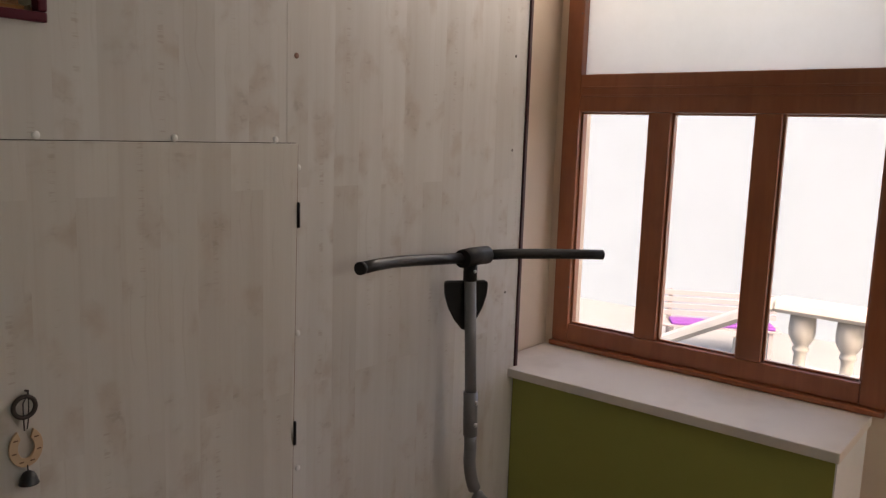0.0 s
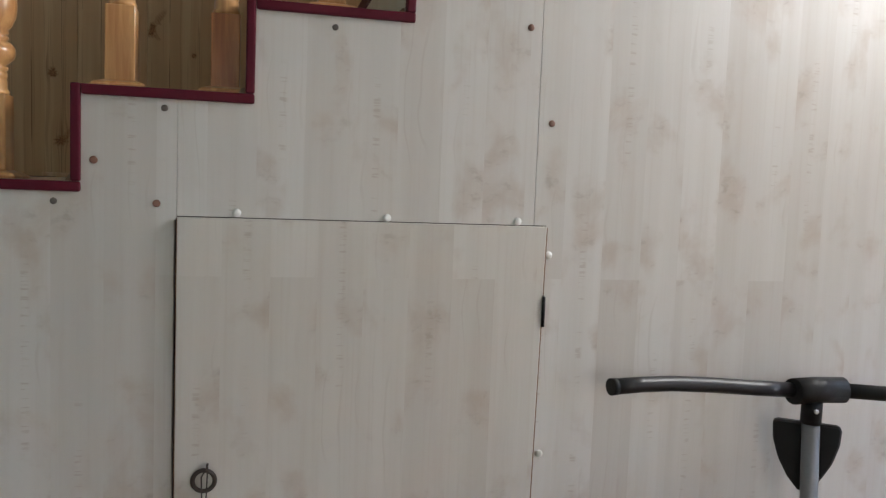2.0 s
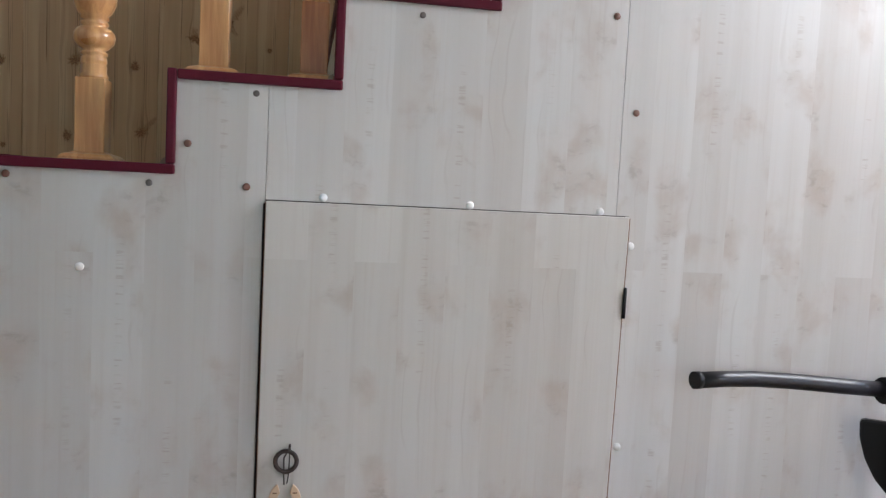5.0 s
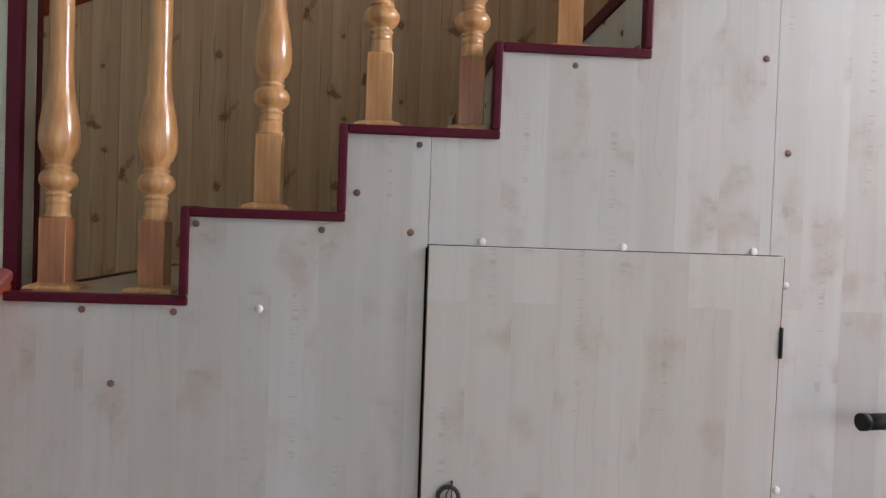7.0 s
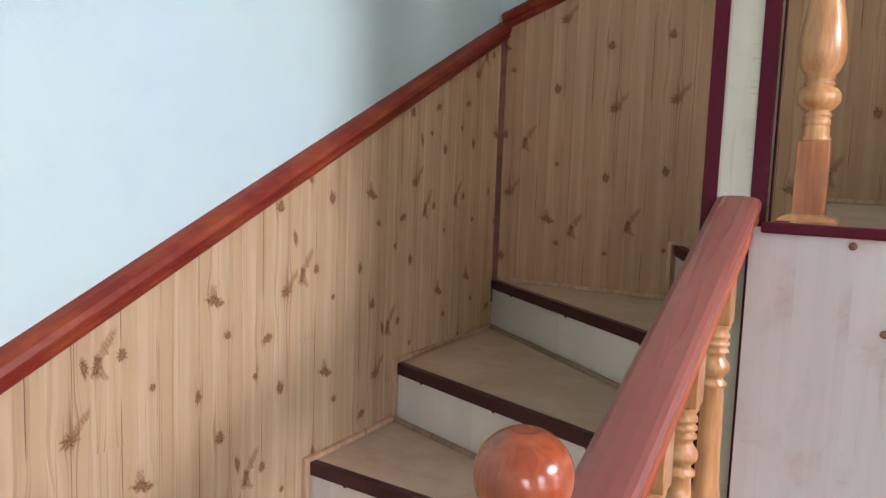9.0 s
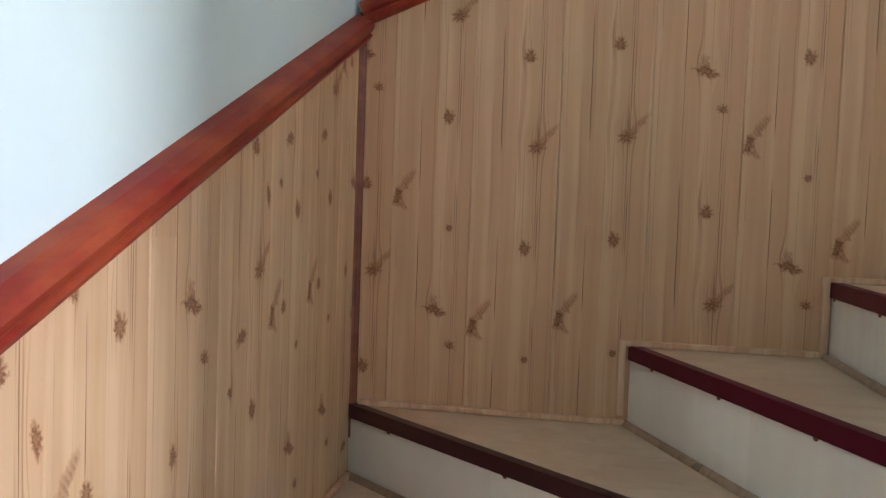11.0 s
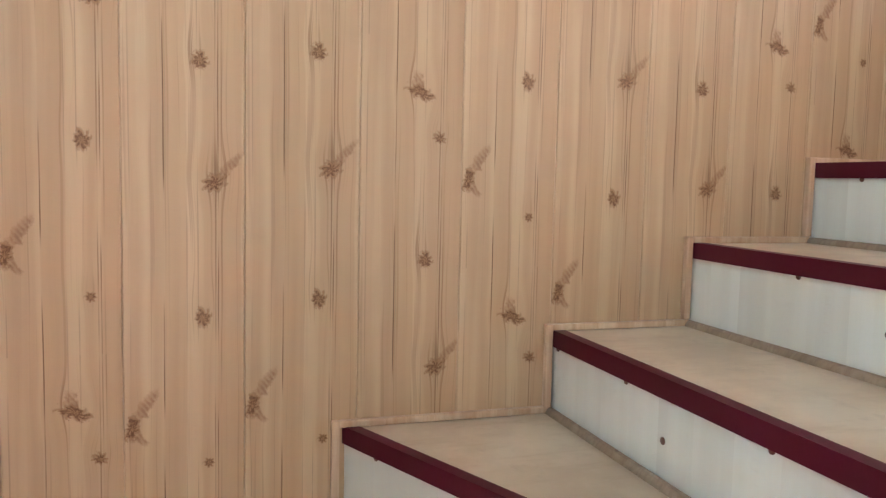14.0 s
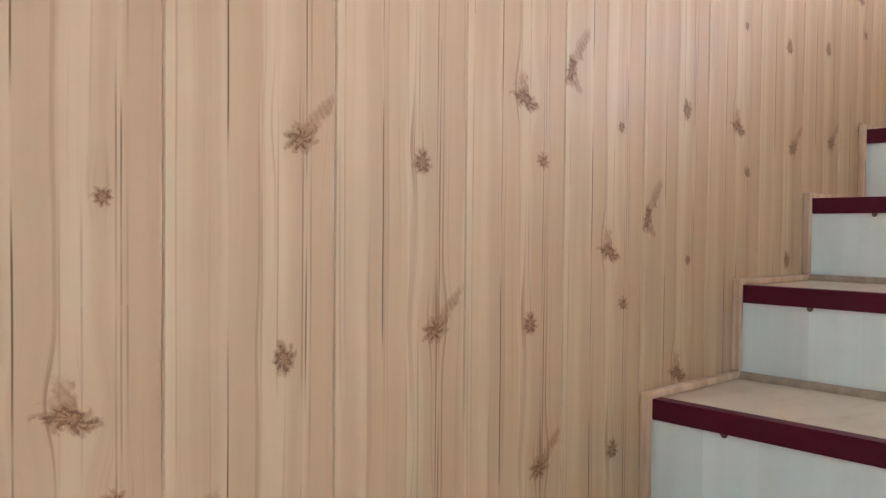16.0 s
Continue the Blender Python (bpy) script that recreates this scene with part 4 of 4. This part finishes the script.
rail = thing("handrail", "red-brown painted wooden handrail sloping between newel and post", "handrail", (0, 0, 0))
RA, RB = Vector((-0.386, -0.69, 1.040)), Vector((-0.366, 0.052, 1.380))
RSEC = [(-0.046, -0.006), (-0.046, -0.016), (-0.040, -0.023), (-0.043, -0.030), (-0.043, -0.044), (-0.030, -0.056), (0.030, -0.056), (0.043, -0.044), (0.043, -0.030),
        (0.040, -0.023), (0.046, -0.016), (0.046, -0.006), (0.040, 0.001), (0.020, 0.005), (-0.020, 0.005), (-0.040, 0.001)]
TOP_SEC = [(-0.046, -0.006), (-0.046, -0.0155), (0.046, -0.0155), (0.046, -0.006), (0.041, -0.0005), (0.032, 0.003), (0.012, 0.005), (-0.012, 0.005), (-0.032, 0.003), (-0.041, -0.0005)]
EDGE_SEC = [(-0.0465, -0.016), (-0.041, -0.0225), (-0.0435, -0.0295), (0.0435, -0.0295), (0.041, -0.0225), (0.0465, -0.016)]
LOW_SEC = [(-0.043, -0.030), (-0.043, -0.038), (-0.0395, -0.041), (-0.041, -0.047), (-0.030, -0.056), (0.030, -0.056), (0.041, -0.047), (0.0395, -0.041), (0.043, -0.038), (0.043, -0.030)]
TOP_SEC, EDGE_SEC, LOW_SEC = ([(a * 0.85, b) for a, b in sec] for sec in (TOP_SEC, EDGE_SEC, LOW_SEC))
part("rail_top", sweep(TOP_SEC, RA, RB), RAIL_TOP_SHEEN, rail, "smooth rail top, sky sheen put into its purplish-brown colour")
part("edge_moulding", sweep(EDGE_SEC, RA, RB), RAIL_EDGE, rail, "orange-worn edge moulding")
part("under_moulding", sweep(LOW_SEC, RA, RB), RAIL_PAINT, rail)


def turned(total, block, top_block, slim):
    """Profile of a turned baluster between its square ends: rings, vase, long neck, rings."""
    s = [(0.0215, 0.0), (0.0225, 0.005), (0.0195, 0.010), (0.0195, 0.024), (0.0172, 0.026), (0.0195, 0.028), (0.0195, 0.038), (0.0168, 0.040), (0.0205, 0.043), (0.0205, 0.047), (0.0160, 0.050),
         (0.0235, 0.056), (0.0295, 0.064), (0.0315, 0.073), (0.0305, 0.081), (0.0255, 0.089), (0.0180, 0.093), (0.0215, 0.096), (0.0215, 0.100), (0.0170, 0.103), (0.0215, 0.106), (0.0205, 0.112),
         (0.0255, 0.118), (0.0310, 0.132), (0.0335, 0.150), (0.0328, 0.172), (0.0295, 0.200), (0.0252, 0.225), (0.0222, 0.250), (0.0208, 0.280), (0.0200, 0.300)]
    span = total - block - top_block
    f = min(1.0, (span - 0.15) / 0.30)
    s = [(r, z * f) for r, z in s]
    s += [(0.0195, span - 0.15), (0.0175, span - 0.112), (0.0225, span - 0.108), (0.0225, span - 0.103), (0.0155, span - 0.098), (0.0165, span - 0.092), (0.024, span - 0.084), (0.0255, span - 0.077), (0.024, span - 0.070),
          (0.0165, span - 0.060), (0.0155, span - 0.054), (0.0215, span - 0.050), (0.0215, span - 0.046), (0.016, span - 0.042), (0.0215, span - 0.037), (0.0215, span - 0.033), (0.016, span - 0.029),
          (0.0215, span - 0.024), (0.0215, span - 0.019), (0.0175, span - 0.014), (0.022, span - 0.006), (0.0225, span)]
    return [(r * slim, z + block) for r, z in s]


def baluster(name, label, total, block, top_block, material, at, group, base=True, slim=1.0, foot=None):
    ob = thing(name, label, "baluster", at, group)
    h = 0.0225 * slim
    part("foot_block", box(-h, -h, 0.010 if base else 0.0, h, h, block, 0.0015, 1), foot or material, ob)
    part("turned_shaft", lathe(turned(total, block, top_block, slim), 24), material, ob)
    part("head_block", box(-h, -h, total - top_block, h, h, total, 0.0015, 1), material, ob)
    if base:
        part("base_plate", square_cap([(0.046, 0.0), (0.046, 0.004), (0.040, 0.009), (0.030, 0.012), (0.026, 0.014)]), material, ob)
    return ob


# row above the partition: x, step on which it stands, kind of wood
ROW_Y = 0.068
for i, (x, k) in enumerate(((-0.252, 8), (-0.066, 8), (0.151, 9), (0.362, 10), (0.543, 10), (0.735, 11), (0.93, 12), (1.11, 12), (1.31, 13), (1.5, 14), (1.69, 14), (1.89, 15))):
    top = STEP[8] + 0.96 + (x + 0.29) * RISE / GOING
    block = 0.138 if k == 8 else 0.146
    baluster("baluster", "turned varnished pine baluster with vase shape and square foot", top - STEP[k], block, 0.14, BALUSTER, (x, ROW_Y, STEP[k] + 0.0008), "balusters above the partition", slim=1.14, foot=BALUSTER_RED if i in (0, 1, 4) else None)
upper = thing("upper_handrail", "red-brown painted handrail over the turned balusters", "handrail", (0, 0, 0))
part("rail", sweep(RSEC, (-0.285, ROW_Y, STEP[8] + 1.02), (2.0, ROW_Y, STEP[8] + 1.02 + 2.29 * RISE / GOING)), RAIL_PAINT, upper)
# row under the lower handrail
for y, k, wood in ((-0.045, 3, BALUSTER), (-0.245, 3, BALUSTER), (-0.405, 2, BALUSTER), (-0.60, 1, BALUSTER)):
    f = (y - RA.y) / (RB.y - RA.y)
    top = RA.z + f * (RB.z - RA.z) - 0.045
    baluster("baluster", "turned varnished baluster under the red-brown handrail", top - STEP[k] - 0.003, 0.13, 0.12, wood, (RA.x + f * (RB.x - RA.x), y, STEP[k] + 0.003), "balusters under the lower handrail", slim=0.98)

# ---------------------------------------------------------------- window, sill and green panel
win = tagged(new("window_1"), "brown-stained wooden window with three lower lights and a filmed upper pane", "window", kind="structure")
WX0, WX1 = 2.495, 2.56


def bar(name, y0, z0, y1, z1, x0=WX0, x1=WX1, bevel=0.004):
    return part(name, box(x0, y0, z0, x1, y1, z1, bevel), FRAME, win)


bar("frame_jamb", 0.0, WIN_Z0 + 0.02, 0.066, WIN_Z1 - 0.002)
bar("frame_jamb", WIN_Y0 + 0.002, WIN_Z0 + 0.02, -1.008, WIN_Z1 - 0.002)
bar("frame_sill", -1.0075, WIN_Z0 + 0.02, -0.0005, 0.787, WX0 + 0.001)
bar("transom", -1.0075, 1.582, -0.0005, 1.715, WX0 + 0.001)
# head and upper transom bound an invented top light that holds a lamp
bar("frame_head", -1.0075, 2.83, -0.0005, WIN_Z1 - 0.002, WX0 + 0.001)
bar("transom", -1.0075, 2.14, -0.0005, 2.20, WX0 + 0.001)
for y0, y1 in ((-0.350, -0.270), (-0.712, -0.632)):
    bar("mullion", y0, 0.7875, y1, 1.5815, WX0 + 0.002)
bar("transom_bead", -1.00, 1.665, -0.004, 1.672, WX0 - 0.004, WX0 + 0.002, 0.002)
bar("transom_bead", -1.00, 1.636, -0.004, 1.642, WX0 - 0.004, WX0 + 0.002, 0.002)
bar("foot_bead", WIN_Y0 + 0.002, WIN_Z0 + 0.001, 0.066, WIN_Z0 + 0.0195, WX0 - 0.022, WX1)
for y0, y1 in ((-0.270, 0.0), (-0.632, -0.350), (-1.008, -0.712)):
    pane = part("pane", box(2.528, y0 + 0.001, 0.788, 2.532, y1 - 0.001, 1.5812), GLASS, win, "clear glass")
    pane.visible_shadow = False
    for a in ((y0 + 0.0002, 0.7876, y0 + 0.008, 1.5814), (y1 - 0.008, 0.7876, y1 - 0.0002, 1.5814), (y0 + 0.0082, 0.7876, y1 - 0.0082, 0.795), (y0 + 0.0082, 1.574, y1 - 0.0082, 1.5814)):
        part("glazing_bead", box(2.514, a[0], a[1], 2.5275, a[2], a[3], 0.002, 1), FRAME, win)
part("pane", box(2.528, -1.007, 1.716, 2.532, -0.001, 2.1395), FILM, win, "filmed whitish upper glass")
for y, z in ((0.002, 1.93), (-0.002, 0.93), (-0.004, 1.05)):
    cap_disc("screw", SCREW_STEEL, win, (WX0 - 0.0005, y + 0.006, z), "-x", r=0.003, rise=0.002)

sill = tagged(part("window_sill", box(2.105, -1.05, 0.668, 2.4945, 0.0945, 0.699, 0.004), SILL), "wide stained off-white window sill board", "window sill", kind="structure")
under = thing("panel_box", "olive-green painted panel box with a white end under the sill", "panel box", (0, 0, 0))
part("front_panel", box(2.135, -1.035, 0.0, 2.15, -0.004, 0.667), GREEN, under, "olive-green painted front")
part("end_panel", box(2.1355, -1.04, 0.0, 2.499, -1.0355, 0.667), WHITE, under, "white painted end")

# ---------------------------------------------------------------- exercise machine
gym = thing("exercise_machine", "grey steel exercise machine column with black T-shaped handlebar", "exercise machine", (1.735, -0.125, 0.0))
part("column", tube([(-0.012, 0.012, 1.085), (-0.006, 0.006, 0.88), (0.0, 0.0, 0.66)], 0.0175, 18), GREY_STEEL, gym)
sleeve = part("sleeve", tube([(-0.002, 0.002, 0.735), (0.001, -0.001, 0.60)], 0.0215, 18), GREY_STEEL, gym)
for z in (0.706, 0.637):
    part("bolt", lathe([(0.007, 0), (0.007, 0.004), (0.004, 0.006)], 8), CHROME, sleeve).matrix_local = Matrix.Translation((-0.004, -0.0205, z)) @ Matrix.Rotation(radians(90), 4, "X")
arc = [(0.001, -0.001, 0.62), (0.002, -0.002, 0.56)] + [(0.002 + 0.06 * (1 - math.cos(a)), -0.05 * (1 - math.cos(a)), 0.54 - 0.17 * math.sin(a)) for a in np.linspace(0.1, 1.35, 9)] + [(0.13, -0.11, 0.20), (0.16, -0.13, 0.05)]
part("lower_column", tube(arc, 0.019, 18), GREY_STEEL, gym)
part("foot", tube([(0.16, -0.46, 0.03), (0.16, 0.1, 0.03)], 0.025, 14), BLACK, gym)
collar = part("collar", tube([(-0.012, 0.012, 1.07), (-0.012, 0.012, 1.12)], 0.0205, 16), BLACK, gym)
part("bolt", lathe([(0.005, 0), (0.005, 0.003), (0.003, 0.004)], 8), CHROME, collar).matrix_local = Matrix.Translation((-0.018, -0.008, 1.10)) @ Matrix.Rotation(radians(90), 4, "X")
part("clamp", tube([(-0.070, -0.002, 1.1415), (-0.012, 0.006, 1.1415), (0.048, -0.002, 1.1415)], 0.0265, 20), BLACK, gym, "black rubber clamp")
part("handlebar", tube([(-0.455, 0.008, 1.158), (-0.40, 0.016, 1.1585), (-0.33, 0.024, 1.1570), (-0.24, 0.024, 1.152), (-0.15, 0.016, 1.146), (-0.05, 0.004, 1.1415)], 0.0155, 16), BLACK_GLOSS, gym, "glossy black left bar")
part("handlebar", tube([(0.03, 0.002, 1.1415), (0.14, -0.04, 1.140), (0.24, -0.10, 1.137), (0.33, -0.162, 1.134), (0.385, -0.20, 1.132)], 0.0155, 16), BLACK, gym, "black rubber-covered bar")
part("bar_plug", tube([(-0.4555, 0.008, 1.158), (-0.468, 0.006, 1.158)], 0.0165, 16), BLACK, gym)
shield = [(-0.066, 0.075), (-0.060, 0.081), (0.060, 0.081), (0.066, 0.075), (0.064, 0.04), (0.052, 0.0), (0.032, -0.038), (0.008, -0.066), (-0.008, -0.066), (-0.032, -0.038), (-0.052, 0.0), (-0.064, 0.04)]
part("shield", prism(shield, 0.02, Matrix.Translation((-0.012, 0.014, 0.985)) @ Matrix.Rotation(radians(-36), 4, "Z") @ Matrix.Translation((-0.004, 0.010, 0)) @ UPRIGHT, 0.004), BLACK, gym, "black plastic shield plate")

# ---------------------------------------------------------------- outside the window
tagged(part("ground", box(SIDE + 0.26, -60, -1.95, 90, 60, -1.45), PAVING), "grey paved terrace outside the window", "ground", kind="structure")
tagged(part("garden_wall", box(12.6, -30, -1.45, 12.9, 40, 2.8), RENDER), "bright pale rendered garden wall", "wall", kind="structure")


def bench(at, turn):
    """Slatted garden bench with a purple pad."""
    ob = thing("garden_bench", "cream slatted garden bench with a bright purple seat pad", "bench", at)
    ob.rotation_euler = (0, 0, turn)
    for x in (-0.65, 0.65):
        part("leg", box(x - 0.03, -0.2, 0, x + 0.03, -0.14, 0.40, 0.006), SLAT, ob)
        part("leg", box(x - 0.03, 0.16, 0, x + 0.03, 0.22, 0.86, 0.006), SLAT, ob)
        part("bearer", box(x - 0.028, -0.2, 0.36, x + 0.028, 0.2, 0.405, 0.004), SLAT, ob)
    for i in range(4):
        part("seat_slat", box(-0.78, -0.23 + 0.105 * i, 0.406, 0.78, -0.14 + 0.105 * i, 0.432, 0.004), SLAT, ob)
    for i in range(4):
        part("back_slat", box(-0.78, 0.135, 0.50 + 0.095 * i, 0.78, 0.159, 0.565 + 0.095 * i, 0.004), SLAT, ob)
    part("seat_pad", box(-0.66, -0.22, 0.433, 0.70, 0.12, 0.475, 0.015), PURPLE, ob, "purple cloth pad")
    return ob


def stone_baluster(at, h=0.42, group="stone balusters"):
    ob = thing("stone_baluster", "white cast stone vase-shaped baluster on the terrace", "baluster", at, group)
    p = [(0.095, 0.0), (0.095, 0.03), (0.06, 0.055), (0.047, 0.10), (0.046, 0.16), (0.064, 0.18), (0.064, 0.195), (0.052, 0.21), (0.07, 0.23), (0.098, 0.27), (0.105, 0.32), (0.10, 0.38), (0.095, 0.42)]
    part("turned_shaft", lathe([(r * 0.95, z * h / 0.42) for r, z in p], 20), STONE, ob)
    return ob


bench((10.6, 2.25, -1.45), radians(-60))
landing_out = thing("terrace_steps", "white rendered stair block below the terrace balustrade", "steps", (0, 0, 0))
part("block", box(5.55, -2.2, -1.45, 7.1, 0.32, -0.42, 0.01), STONE, landing_out)
for i in range(4):
    part("step", box(5.55, 0.321 + 0.32 * i, -1.45, 7.1, 0.64 + 0.32 * i, -0.60 - 0.2 * i, 0.008), STONE, landing_out)
balustrade = thing("terrace_balustrade", "white cast stone balustrade with a sloping stair coping", "balustrade", (0, 0, 0))
COPING = [(-0.13, 0.0), (0.13, 0.0), (0.15, 0.03), (0.12, 0.08), (0.06, 0.105), (-0.06, 0.105), (-0.12, 0.08), (-0.15, 0.03)]
part("coping", sweep(COPING, (6.35, -2.2, 0.19), (6.35, 0.30, 0.19)), STONE, balustrade)
part("coping", sweep(COPING, (6.35, 0.30, 0.19), (6.55, 1.75, -0.58)), STONE, balustrade, "sloping stair coping")
part("plinth", box(6.2, -2.2, -0.4195, 6.5, 0.30, -0.33, 0.006), STONE, balustrade)
for i in range(6):
    stone_baluster((6.35, 0.12 - 0.34 * i, -0.33), 0.52)
for i in range(1, 4):
    z0 = -0.60 - 0.2 * (i - 1)
    stone_baluster((6.37 + 0.03 * i, 0.24 + 0.32 * i, z0), 0.50)

# light switch on the turquoise wall above the boards
switch = thing("light_switch", "small white plastic light switch on the turquoise wall", "light switch", (-1.185, BACK - 0.001, 2.155))
part("plate", box(-0.04, -0.022, -0.042, 0.04, 0.0, 0.042, 0.004), CAP_WHITE, switch)
part("rocker", box(-0.026, -0.027, -0.028, 0.026, -0.0222, 0.012, 0.002), CAP_WHITE, switch)
# solid black strip draws the shaded line over the rocker
part("shade_strip", box(-0.028, -0.0232, 0.0125, 0.028, -0.0222, 0.017), BLACK, switch, "black strip that stands in for shade above the rocker")
